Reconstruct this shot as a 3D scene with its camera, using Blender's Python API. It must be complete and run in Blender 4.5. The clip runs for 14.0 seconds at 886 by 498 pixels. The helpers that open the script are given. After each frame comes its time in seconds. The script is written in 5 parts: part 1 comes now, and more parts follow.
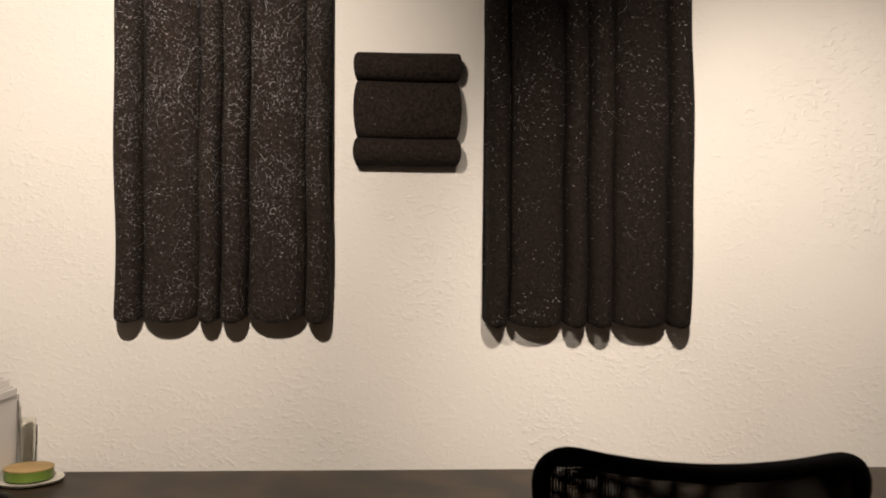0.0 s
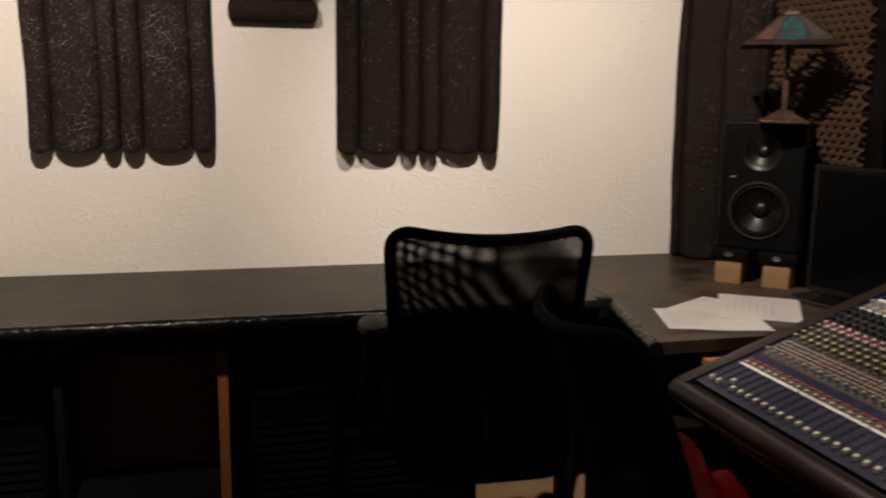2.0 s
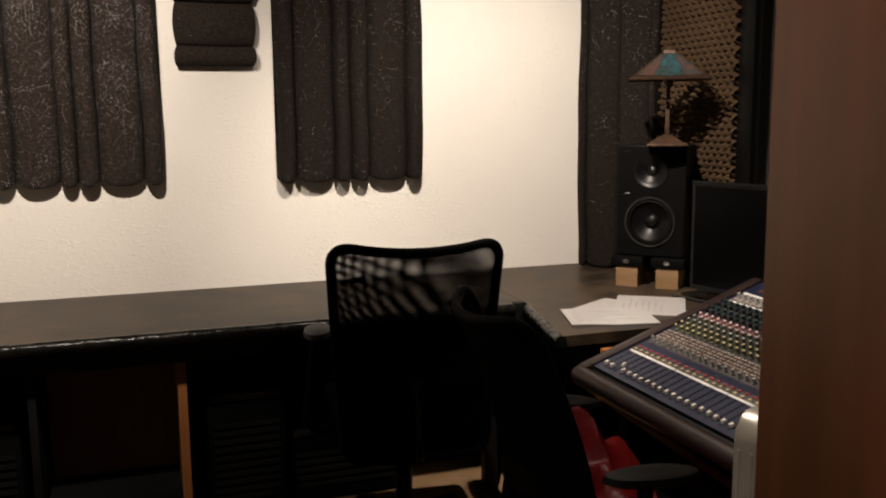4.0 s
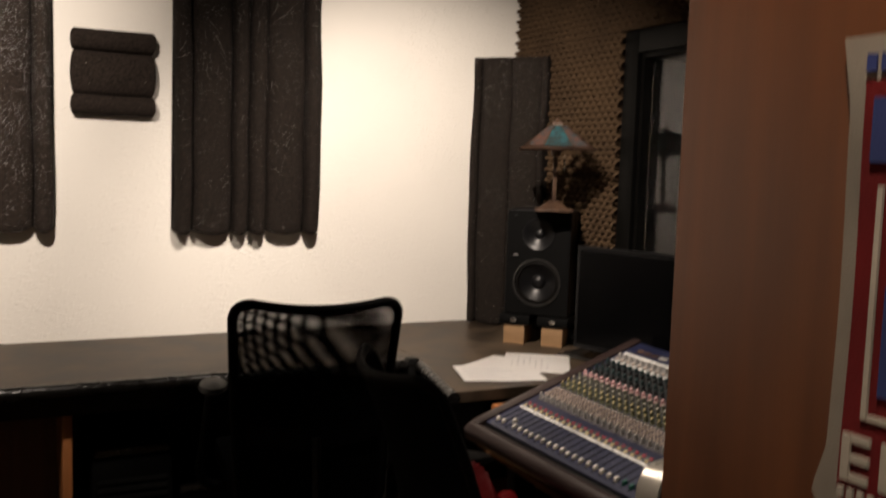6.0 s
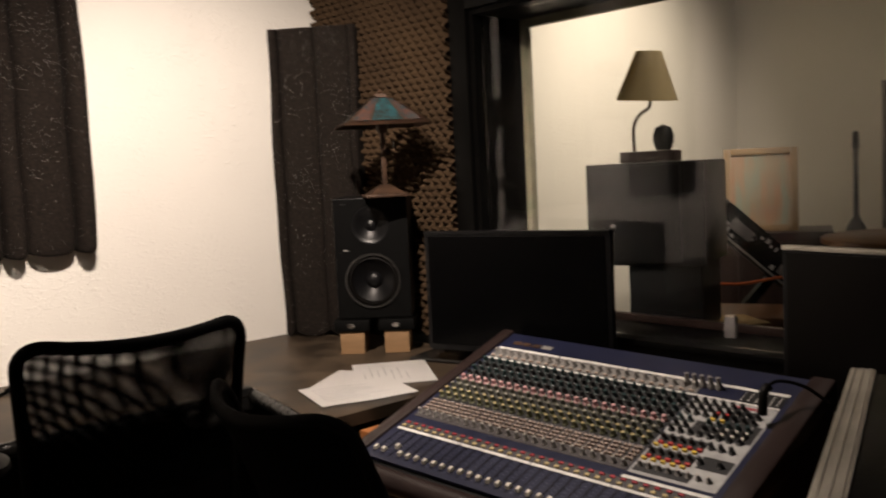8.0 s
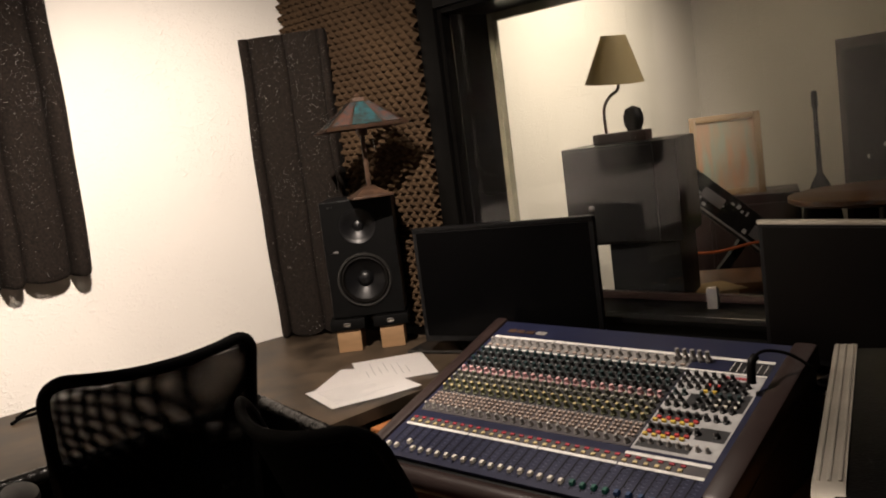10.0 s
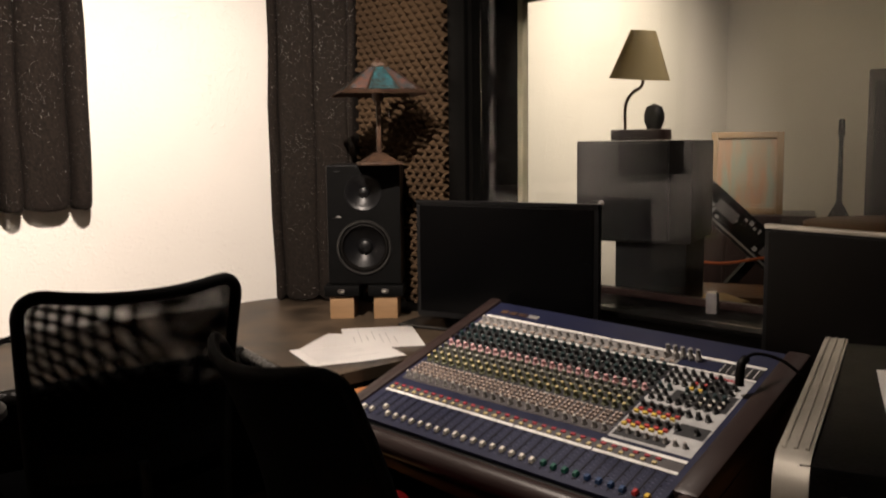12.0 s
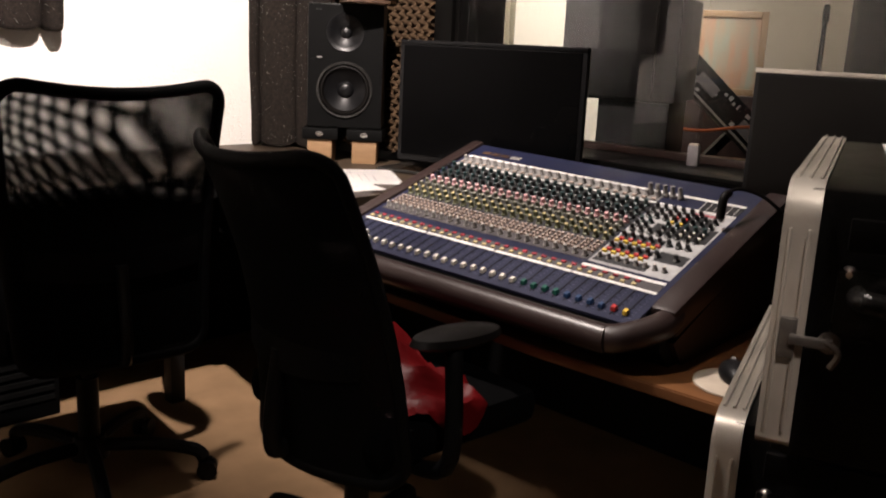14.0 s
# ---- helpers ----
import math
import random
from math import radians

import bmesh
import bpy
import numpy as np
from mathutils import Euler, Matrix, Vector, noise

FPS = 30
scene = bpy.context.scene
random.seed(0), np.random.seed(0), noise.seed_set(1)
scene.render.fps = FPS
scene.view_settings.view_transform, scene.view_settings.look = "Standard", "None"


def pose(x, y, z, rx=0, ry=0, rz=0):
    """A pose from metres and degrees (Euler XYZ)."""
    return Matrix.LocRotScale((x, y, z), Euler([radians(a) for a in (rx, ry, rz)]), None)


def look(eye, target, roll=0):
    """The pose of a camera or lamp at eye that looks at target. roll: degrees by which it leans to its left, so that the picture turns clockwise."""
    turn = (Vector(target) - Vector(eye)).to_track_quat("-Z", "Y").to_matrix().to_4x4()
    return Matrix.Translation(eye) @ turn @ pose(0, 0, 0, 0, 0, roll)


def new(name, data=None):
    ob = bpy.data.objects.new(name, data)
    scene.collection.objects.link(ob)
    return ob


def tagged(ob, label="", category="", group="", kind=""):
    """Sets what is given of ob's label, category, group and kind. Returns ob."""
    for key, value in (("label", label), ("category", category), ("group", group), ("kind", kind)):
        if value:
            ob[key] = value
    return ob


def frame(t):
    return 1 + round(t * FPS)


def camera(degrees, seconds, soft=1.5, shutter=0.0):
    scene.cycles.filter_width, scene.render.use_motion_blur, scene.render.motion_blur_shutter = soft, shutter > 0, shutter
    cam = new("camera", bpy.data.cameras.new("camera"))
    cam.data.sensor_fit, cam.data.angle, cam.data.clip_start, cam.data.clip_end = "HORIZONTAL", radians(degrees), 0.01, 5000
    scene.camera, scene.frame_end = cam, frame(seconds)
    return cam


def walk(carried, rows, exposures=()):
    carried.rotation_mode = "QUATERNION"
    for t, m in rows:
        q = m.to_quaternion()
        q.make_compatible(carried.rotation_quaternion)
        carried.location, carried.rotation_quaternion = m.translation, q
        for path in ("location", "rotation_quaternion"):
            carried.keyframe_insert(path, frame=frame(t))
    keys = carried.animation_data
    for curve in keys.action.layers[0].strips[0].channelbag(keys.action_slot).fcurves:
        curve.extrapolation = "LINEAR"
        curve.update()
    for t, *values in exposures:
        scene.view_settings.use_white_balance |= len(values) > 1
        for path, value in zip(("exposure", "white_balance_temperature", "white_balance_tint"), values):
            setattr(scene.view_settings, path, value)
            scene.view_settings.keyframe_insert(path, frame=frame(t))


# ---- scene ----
cam = camera(52.5, 14.0, soft=1.9, shutter=0.5)
PATH = [
    (0, (-0.022, 0.006, 1.391), (0.1, 2.003, 1.399), 0.5),
    (0.5, (-0.053, -0.159, 1.373), (0.109, 1.834, 1.361), 0.7),
    (1, (-0.059, -0.329, 1.37), (0.105, 1.661, 1.268), 0.9),
    (1.5, (-0.157, -0.53, 1.374), (0.093, 1.44, 1.13), 0.5),
    (2, (-0.18, -0.698, 1.416), (0.304, 1.211, 1.066), 0.7),
    (2.5, (-0.23, -0.823, 1.448), (0.322, 1.069, 1.11), 0.4),
    (3, (-0.267, -0.929, 1.465), (0.318, 0.962, 1.176), 0.1),
    (3.2, (-0.269, -0.964, 1.479), (0.319, 0.926, 1.192), 0.2),
    (5.5, (-0.334, -1.147, 1.385), (0.434, 0.672, 1.064), -1.4),
    (6, (-0.376, -1.128, 1.49), (0.511, 0.655, 1.305), 1.9),
    (6.5, (-0.354, -1.078, 1.526), (0.592, 0.678, 1.377), 1.4),
    (7, (-0.338, -0.896, 1.479), (0.681, 0.808, 1.241), -0.5),
    (7.5, (-0.317, -0.631, 1.463), (0.854, 0.977, 1.25), -2.1),
    (8, (-0.342, -0.549, 1.407), (0.994, 0.929, 1.23), -2.8),
    (8.2, (-0.345, -0.566, 1.432), (1.029, 0.871, 1.213), -3.2),
    (10.3, (-0.457, -0.58, 1.493), (0.921, 0.853, 1.272), -7.6),
    (10.5, (-0.46, -0.585, 1.496), (0.914, 0.856, 1.305), -7.0),
    (11, (-0.444, -0.59, 1.473), (0.913, 0.873, 1.333), -4.5),
    (11.5, (-0.411, -0.588, 1.437), (0.935, 0.881, 1.267), -2.5),
    (12, (-0.396, -0.577, 1.391), (0.96, 0.875, 1.159), -0.7),
    (12.5, (-0.409, -0.566, 1.353), (0.964, 0.857, 1.054), 0.7),
    (13, (-0.417, -0.561, 1.314), (0.965, 0.838, 0.951), 1.7),
    (13.5, (-0.43, -0.553, 1.254), (0.961, 0.826, 0.849), 2.3),
    (14, (-0.445, -0.55, 1.201), (0.948, 0.814, 0.754), 2.7),
]
walk(cam, [(t, look(eye, target, roll)) for t, eye, target, roll in PATH],
     [(0.0, -0.47, 6400, 10.5), (0.5, -0.60, 6420, 10.8), (1.0, -0.70, 6450, 10.8), (1.5, -0.80, 6450, 10.8), (2.2, -0.64, 6450, 10.8), (3.0, -0.42, 6450, 10.8), (5.5, -0.20, 6450, 11), (7.0, -0.18, 6500, 12.3), (8.2, -0.20, 6500, 13), (10.4, 0.03, 6450, 12.5), (11.0, 0.03, 6450, 12.5), (12.5, 0.18, 6350, 13), (14.0, 0.78, 6030, 15)])


# ---- light ----
world = bpy.data.worlds.new("night")
scene.world = world
world.use_nodes = True
world.node_tree.nodes["Background"].inputs[0].default_value = (0.9, 0.75, 0.6, 1)
world.node_tree.nodes["Background"].inputs[1].default_value = 0.0


def spot(name, eye, target, watts, angle, blend, radius, colour):
    lamp = bpy.data.lights.new(name, "SPOT")
    lamp.energy, lamp.spot_size, lamp.spot_blend, lamp.shadow_soft_size, lamp.color = watts, radians(angle), blend, radius, colour
    ob = new(name, lamp)
    ob.matrix_world = look(eye, target)
    return ob


WARM = (1.0, 0.85, 0.705)
spot("unseen_spot", (-0.55, 0.75, 2.52), (-1.10, 2.62, 1.40), 320, 100, 1.0, 0.04, WARM)
spot("unseen_spot", (0.42, 0.98, 2.52), (1.38, 2.46, 1.00), 330, 82, 0.9, 0.03, WARM)
# added to brighten the mixer; no fitting known here
spot("unseen_spot", (0.80, 1.22, 2.52), (1.30, 0.78, 0.75), 165, 60, 1.0, 0.04, WARM)
spot("unseen_spot", (0.22, 0.45, 2.52), (0.70, -0.14, 0.95), 72, 54, 1.0, 0.04, WARM)
# added so that the door and banner get light; no known fitting
spot("unseen_spot", (-0.25, -0.95, 2.52), (0.40, -0.56, 1.50), 72, 58, 1.0, 0.05, WARM)
spot("unseen_spot", (3.40, 1.15, 2.52), (3.62, 2.42, 1.72), 138, 88, 1.0, 0.06, (1.0, 0.87, 0.71))
# added general fill for the live room, beside the inferred spot above
spot("unseen_spot", (2.42, 0.28, 2.52), (2.95, 2.42, 1.50), 75, 84, 1.0, 0.06, (1.0, 0.87, 0.71))

# ---- materials ----


def material(name, colour, rough=0.6, metal=0.0, second=None, scale=8.0, grain=120.0, bump=0.1, coat=0.0, spec=0.5, stretch=(1, 1, 1), depth=0.002):
    """Two scales of variation: broad stains between colour and second, fine grain in the relief."""
    m = bpy.data.materials.new(name)
    m.use_nodes = True
    nt = m.node_tree
    p = nt.nodes["Principled BSDF"]
    p.inputs["Roughness"].default_value, p.inputs["Metallic"].default_value = rough, metal
    p.inputs["Coat Weight"].default_value, p.inputs["Specular IOR Level"].default_value = coat, spec
    tc, mp = nt.nodes.new("ShaderNodeTexCoord"), nt.nodes.new("ShaderNodeMapping")
    mp.inputs["Scale"].default_value = stretch
    nt.links.new(tc.outputs["Object"], mp.inputs[0])
    broad, fine = nt.nodes.new("ShaderNodeTexNoise"), nt.nodes.new("ShaderNodeTexNoise")
    broad.inputs["Scale"].default_value, broad.inputs["Detail"].default_value = scale, 5
    fine.inputs["Scale"].default_value, fine.inputs["Detail"].default_value = grain, 3
    for n in (broad, fine):
        nt.links.new(mp.outputs[0], n.inputs["Vector"])
    ramp = nt.nodes.new("ShaderNodeValToRGB")
    ramp.color_ramp.elements[0].position, ramp.color_ramp.elements[1].position = 0.35, 0.65
    other = second or tuple(c * 0.75 for c in colour)
    ramp.color_ramp.elements[0].color, ramp.color_ramp.elements[1].color = (*other, 1), (*colour, 1)
    nt.links.new(broad.outputs["Fac"], ramp.inputs[0])
    nt.links.new(ramp.outputs[0], p.inputs["Base Color"])
    b = nt.nodes.new("ShaderNodeBump")
    b.inputs["Strength"].default_value, b.inputs["Distance"].default_value = bump, depth
    nt.links.new(fine.outputs["Fac"], b.inputs["Height"])
    nt.links.new(b.outputs[0], p.inputs["Normal"])
    mr = nt.nodes.new("ShaderNodeMapRange")
    mr.inputs[3].default_value, mr.inputs[4].default_value = max(0.02, rough - 0.08), min(1, rough + 0.08)
    nt.links.new(broad.outputs["Fac"], mr.inputs[0])
    nt.links.new(mr.outputs[0], p.inputs["Roughness"])
    return m


def plaster(name, colour):
    """Trowelled wall: short smeared ridges, patchy."""
    m = material(name, colour, 0.75, second=tuple(c * 0.95 for c in colour), scale=1.6, grain=60)
    nt = m.node_tree
    p, tc = nt.nodes["Principled BSDF"], nt.nodes["Texture Coordinate"]
    mp = nt.nodes.new("ShaderNodeMapping")
    mp.inputs["Scale"].default_value = (52, 52, 72)
    nt.links.new(tc.outputs["Object"], mp.inputs[0])
    ridge = nt.nodes.new("ShaderNodeTexNoise")
    ridge.inputs["Scale"].default_value, ridge.inputs["Detail"].default_value, ridge.inputs["Distortion"].default_value = 1.0, 6, 0.7
    nt.links.new(mp.outputs[0], ridge.inputs["Vector"])
    cut = nt.nodes.new("ShaderNodeMapRange")
    cut.inputs[1].default_value, cut.inputs[2].default_value = 0.50, 0.80
    nt.links.new(ridge.outputs["Fac"], cut.inputs[0])
    patch = nt.nodes.new("ShaderNodeTexNoise")
    patch.inputs["Scale"].default_value = 3.5
    nt.links.new(tc.outputs["Object"], patch.inputs["Vector"])
    pr = nt.nodes.new("ShaderNodeMapRange")
    pr.inputs[1].default_value, pr.inputs[2].default_value, pr.inputs[3].default_value = 0.4, 0.62, 0.35
    nt.links.new(patch.outputs["Fac"], pr.inputs[0])
    mul = nt.nodes.new("ShaderNodeMath")
    mul.operation = "MULTIPLY"
    nt.links.new(cut.outputs[0], mul.inputs[0])
    nt.links.new(pr.outputs[0], mul.inputs[1])
    b = nt.nodes.new("ShaderNodeBump")
    b.inputs["Strength"].default_value, b.inputs["Distance"].default_value = 0.62, 0.004
    nt.links.new(mul.outputs[0], b.inputs["Height"])
    nt.links.new(b.outputs[0], p.inputs["Normal"])
    return m


def glitter_foam(name, colour, amount):
    """Charcoal foam with loose bright flakes in it; their glints are painted into the base colour."""
    m = material(name, tuple(c * 1.4 for c in colour), 0.9, second=tuple(c * 0.45 for c in colour), scale=120, grain=350, bump=0.6, depth=0.003, spec=0.15)
    nt = m.node_tree
    p, tc = nt.nodes["Principled BSDF"], nt.nodes["Texture Coordinate"]
    old = p.inputs["Base Color"].links[0].from_socket
    v = nt.nodes.new("ShaderNodeTexVoronoi")
    v.inputs["Scale"].default_value = 480
    mp = nt.nodes.new("ShaderNodeMapping")
    mp.inputs["Rotation"].default_value, mp.inputs["Scale"].default_value = (0.2, 0.5, 0.4), (1.0, 1.0, 0.62)
    nt.links.new(tc.outputs["Object"], mp.inputs[0])
    nt.links.new(mp.outputs[0], v.inputs["Vector"])
    sep = nt.nodes.new("ShaderNodeSeparateColor")
    nt.links.new(v.outputs["Color"], sep.inputs[0])
    pick, near, both = (nt.nodes.new("ShaderNodeMath") for _ in range(3))
    pick.operation, near.operation, both.operation = "GREATER_THAN", "LESS_THAN", "MULTIPLY"
    pick.inputs[1].default_value, near.inputs[1].default_value = 1 - amount, 0.34
    clump = nt.nodes.new("ShaderNodeTexNoise")
    clump.inputs["Scale"].default_value, clump.inputs["Detail"].default_value = 9, 2
    nt.links.new(tc.outputs["Object"], clump.inputs["Vector"])
    spread = nt.nodes.new("ShaderNodeMapRange")
    spread.inputs[1].default_value, spread.inputs[2].default_value = 0.28, 0.74
    spread.inputs[3].default_value, spread.inputs[4].default_value = 1 - amount * 0.25, 1 - amount * 1.6
    # fewer flakes low down, standing in for glints that fade there
    rise, lift, both2 = nt.nodes.new("ShaderNodeSeparateXYZ"), nt.nodes.new("ShaderNodeMapRange"), nt.nodes.new("ShaderNodeMath")
    nt.links.new(tc.outputs["Object"], rise.inputs[0])
    nt.links.new(rise.outputs[2], lift.inputs[0])
    lift.inputs[1].default_value, lift.inputs[2].default_value = 0.0, 0.95
    lift.inputs[3].default_value, lift.inputs[4].default_value = -0.20, 0.10
    nt.links.new(clump.outputs["Fac"], both2.inputs[0])
    nt.links.new(lift.outputs[0], both2.inputs[1])
    nt.links.new(both2.outputs[0], spread.inputs[0])
    nt.links.new(spread.outputs[0], pick.inputs[1])
    nt.links.new(sep.outputs[0], pick.inputs[0])
    nt.links.new(v.outputs["Distance"], near.inputs[0])
    nt.links.new(pick.outputs[0], both.inputs[0])
    nt.links.new(near.outputs[0], both.inputs[1])
    mix = nt.nodes.new("ShaderNodeMix")
    mix.data_type = "RGBA"
    # strength of each glint, painted as the flake's colour
    bright = nt.nodes.new("ShaderNodeMapRange")
    bright.inputs[1].default_value, bright.inputs[2].default_value = 0.0, 0.85
    bright.inputs[3].default_value, bright.inputs[4].default_value = 0.10, 1.0
    dim = nt.nodes.new("ShaderNodeMath")
    dim.operation, dim.inputs[1].default_value = "POWER", 2.2
    nt.links.new(sep.outputs[1], dim.inputs[0])
    nt.links.new(dim.outputs[0], bright.inputs[0])
    nt.links.new(bright.outputs[0], mix.inputs["B"])
    nt.links.new(both.outputs[0], mix.inputs["Factor"])
    nt.links.new(old, mix.inputs["A"])
    nt.links.new(mix.outputs["Result"], p.inputs["Base Color"])
    return m


def wood(name, light, dark, rough=0.4, along=(14, 14, 0.9), coat=0.0):
    m = material(name, light, rough, second=dark, scale=2.2, grain=18, bump=0.12, stretch=along, depth=0.001, coat=coat)
    return m


def weave(name, pitch, turn, thick):
    """Open office-chair mesh: black threads with holes right through."""
    m = bpy.data.materials.new(name)
    m.use_nodes = True
    nt = m.node_tree
    p, out = nt.nodes["Principled BSDF"], nt.nodes["Material Output"]
    p.inputs["Base Color"].default_value, p.inputs["Roughness"].default_value = (0.0022, 0.0022, 0.0022, 1), 0.8
    p.inputs["Specular IOR Level"].default_value = 0.04
    tc, mp = nt.nodes.new("ShaderNodeTexCoord"), nt.nodes.new("ShaderNodeMapping")
    mp.inputs["Rotation"].default_value = (0, 0, turn)
    mp.inputs["Scale"].default_value = (6.28318 / pitch,) * 3
    nt.links.new(tc.outputs["UV"], mp.inputs[0])
    sep = nt.nodes.new("ShaderNodeSeparateXYZ")
    nt.links.new(mp.outputs[0], sep.inputs[0])
    waves = []
    for k in range(2):
        s, g = nt.nodes.new("ShaderNodeMath"), nt.nodes.new("ShaderNodeMath")
        s.operation, g.operation, g.inputs[1].default_value = "SINE", "GREATER_THAN", thick
        nt.links.new(sep.outputs[k], s.inputs[0])
        nt.links.new(s.outputs[0], g.inputs[0])
        waves.append(g)
    hole = nt.nodes.new("ShaderNodeMath")
    hole.operation = "MULTIPLY"
    nt.links.new(waves[0].outputs[0], hole.inputs[0])
    nt.links.new(waves[1].outputs[0], hole.inputs[1])
    clear, mix = nt.nodes.new("ShaderNodeBsdfTransparent"), nt.nodes.new("ShaderNodeMixShader")
    nt.links.new(hole.outputs[0], mix.inputs[0])
    nt.links.new(p.outputs[0], mix.inputs[1])
    nt.links.new(clear.outputs[0], mix.inputs[2])
    nt.links.new(mix.outputs[0], out.inputs[0])
    return m


def glass(name, tint=(1, 1, 1), rough=0.0):
    m = bpy.data.materials.new(name)
    m.use_nodes = True
    p = m.node_tree.nodes["Principled BSDF"]
    p.inputs["Base Color"].default_value = (*tint, 1)
    p.inputs["Transmission Weight"].default_value, p.inputs["Roughness"].default_value, p.inputs["IOR"].default_value = 1, rough, 1.5
    return m


M_WALL = plaster("white_plaster", (0.80, 0.77, 0.72))
M_WALL2 = plaster("cream_plaster", (0.70, 0.665, 0.57))
M_CEIL = material("ceiling_paint", (0.55, 0.52, 0.48), 0.9)
M_CARPET = material("tan_carpet", (0.28, 0.175, 0.095), 0.95, second=(0.215, 0.135, 0.072), scale=5, grain=260, bump=0.7, spec=0.1, depth=0.004)
M_FOAM = glitter_foam("charcoal_foam", (0.0225, 0.0165, 0.0135), 0.26)
M_FOAM3 = glitter_foam("charcoal_foam_sparse", (0.0130, 0.0094, 0.0076), 0.06)
M_FOAM4 = glitter_foam("charcoal_foam_worn", (0.0115, 0.0084, 0.0066), 0.05)
M_FOAM2 = glitter_foam("charcoal_foam_plain", (0.0205, 0.015, 0.0122), 0.004)
M_EGG = material("egg_crate_foam", (0.056, 0.035, 0.0195), 0.95, second=(0.040, 0.025, 0.0145), scale=4, grain=300, bump=0.4, spec=0.1)
M_TOP = material("black_marbled_laminate", (0.068, 0.049, 0.033), 0.44, second=(0.021, 0.0155, 0.0105), scale=7.5, grain=40, bump=0.05, spec=0.16)
M_EDGE = material("black_gloss_edging", (0.008, 0.0075, 0.007), 0.28, scale=20, grain=34, bump=0.9, depth=0.006, spec=0.2)
M_BLACK = material("black_paint", (0.005, 0.005, 0.005), 0.55, scale=10, grain=90, spec=0.2)
M_FRAME = material("black_window_paint", (0.0032, 0.003, 0.0028), 0.42, scale=9, grain=60, spec=0.06)
M_PLASTIC = material("black_plastic", (0.006, 0.006, 0.0065), 0.42, scale=30, grain=400, bump=0.15, spec=0.16)
M_SCREEN = material("black_screen", (0.0016, 0.0016, 0.0018), 0.2, scale=3, grain=500, bump=0.02, spec=0.06)
M_FOOT = material("glossy_black_foot", (0.018, 0.0165, 0.015), 0.22, scale=12, grain=90, bump=0.03, spec=0.5)
# base lighter and browner than M_SCREEN: a warm reflection painted in
M_SCREEN2 = material("matte_screen", (0.0035, 0.0028, 0.0025), 0.32, scale=3, grain=500, bump=0.02, spec=0.14)
M_RUBBER = material("black_rubber", (0.0042, 0.0036, 0.0032), 0.5, scale=20, grain=200, spec=0.11)
M_FABRIC = material("black_fabric", (0.0022, 0.0022, 0.0024), 0.95, scale=20, grain=500, bump=0.6, spec=0.02)
M_MATTE = material("matte_black_moulding", (0.003, 0.003, 0.003), 0.6, scale=30, grain=400, spec=0.06)
M_RING = material("speaker_rim", (0.02, 0.019, 0.018), 0.3, scale=20, grain=90, bump=0.05)
M_CONE = material("speaker_cone", (0.004, 0.004, 0.0045), 0.36, scale=20, grain=90, bump=0.05, spec=0.25)
M_CHROME = material("chrome", (0.62, 0.60, 0.57), 0.28, metal=1.0, scale=20, grain=80)
M_STEEL = material("dull_steel", (0.24, 0.225, 0.205), 0.42, metal=0.9, second=(0.13, 0.12, 0.11), scale=30, grain=120)
M_ALU = material("brushed_aluminium", (0.60, 0.56, 0.49), 0.34, metal=0.6, second=(0.36, 0.335, 0.29), scale=6, grain=120, bump=0.15)
M_ABS = material("black_case_laminate", (0.0022, 0.0022, 0.0022), 0.32, scale=14, grain=240, bump=0.3, spec=0.14)
M_VENEER = wood("brown_veneer", (0.112, 0.0345, 0.0080), (0.066, 0.0195, 0.0044), 0.42, along=(9, 9, 0.7))
M_ORANGE = wood("pine_edge", (0.32, 0.125, 0.040), (0.25, 0.092, 0.028), 0.5)
M_BLOCK = wood("raw_pine", (0.27, 0.16, 0.078), (0.215, 0.126, 0.06), 0.6, along=(3, 14, 14))
M_TABLE = wood("honey_oak", (0.15, 0.063, 0.021), (0.085, 0.034, 0.012), 0.4, along=(14, 1.2, 14))
M_CHEEK = material("brown_leatherette", (0.025, 0.0155, 0.0142), 0.36, second=(0.018, 0.011, 0.010), scale=5, grain=420, bump=0.25, spec=0.45, depth=0.001)
M_DARKWOOD = wood("dark_cheek", (0.032, 0.0185, 0.0155), (0.022, 0.013, 0.011), 0.36)
M_BLUE = material("navy_panel", (0.011, 0.0135, 0.038), 0.38, second=(0.0085, 0.0105, 0.030), scale=15, grain=200, bump=0.05)
M_FIELD = material("channel_field", (0.020, 0.020, 0.022), 0.5, scale=30)
M_ASH = material("ash_grey_print", (0.062, 0.055, 0.056), 0.5, second=(0.045, 0.040, 0.042), scale=30)
M_HAZE = material("pale_blue_print", (0.13, 0.14, 0.20), 0.5, scale=30)
M_PRINT = material("pale_grey_print", (0.40, 0.40, 0.40), 0.5, scale=30)
M_WHITE = material("white_print", (0.74, 0.73, 0.70), 0.5, scale=30)
M_GREY = material("grey_knob", (0.22, 0.21, 0.20), 0.45, scale=60)
M_TEAL = material("dark_teal_knob", (0.018, 0.040, 0.042), 0.4, scale=60)
M_KBLACK = material("black_knob", (0.012, 0.012, 0.013), 0.4, scale=60)
M_PINK = material("pink_knob", (0.60, 0.33, 0.34), 0.5, scale=60)
M_SAGE = material("sage_knob", (0.115, 0.115, 0.085), 0.45, scale=60)
M_OLIVE = material("olive_knob", (0.105, 0.11, 0.05), 0.45, scale=60)
M_SAND = material("sand_button", (0.56, 0.45, 0.22), 0.45, scale=60)
M_WINE = material("wine_red_button", (0.36, 0.035, 0.05), 0.45, scale=60)
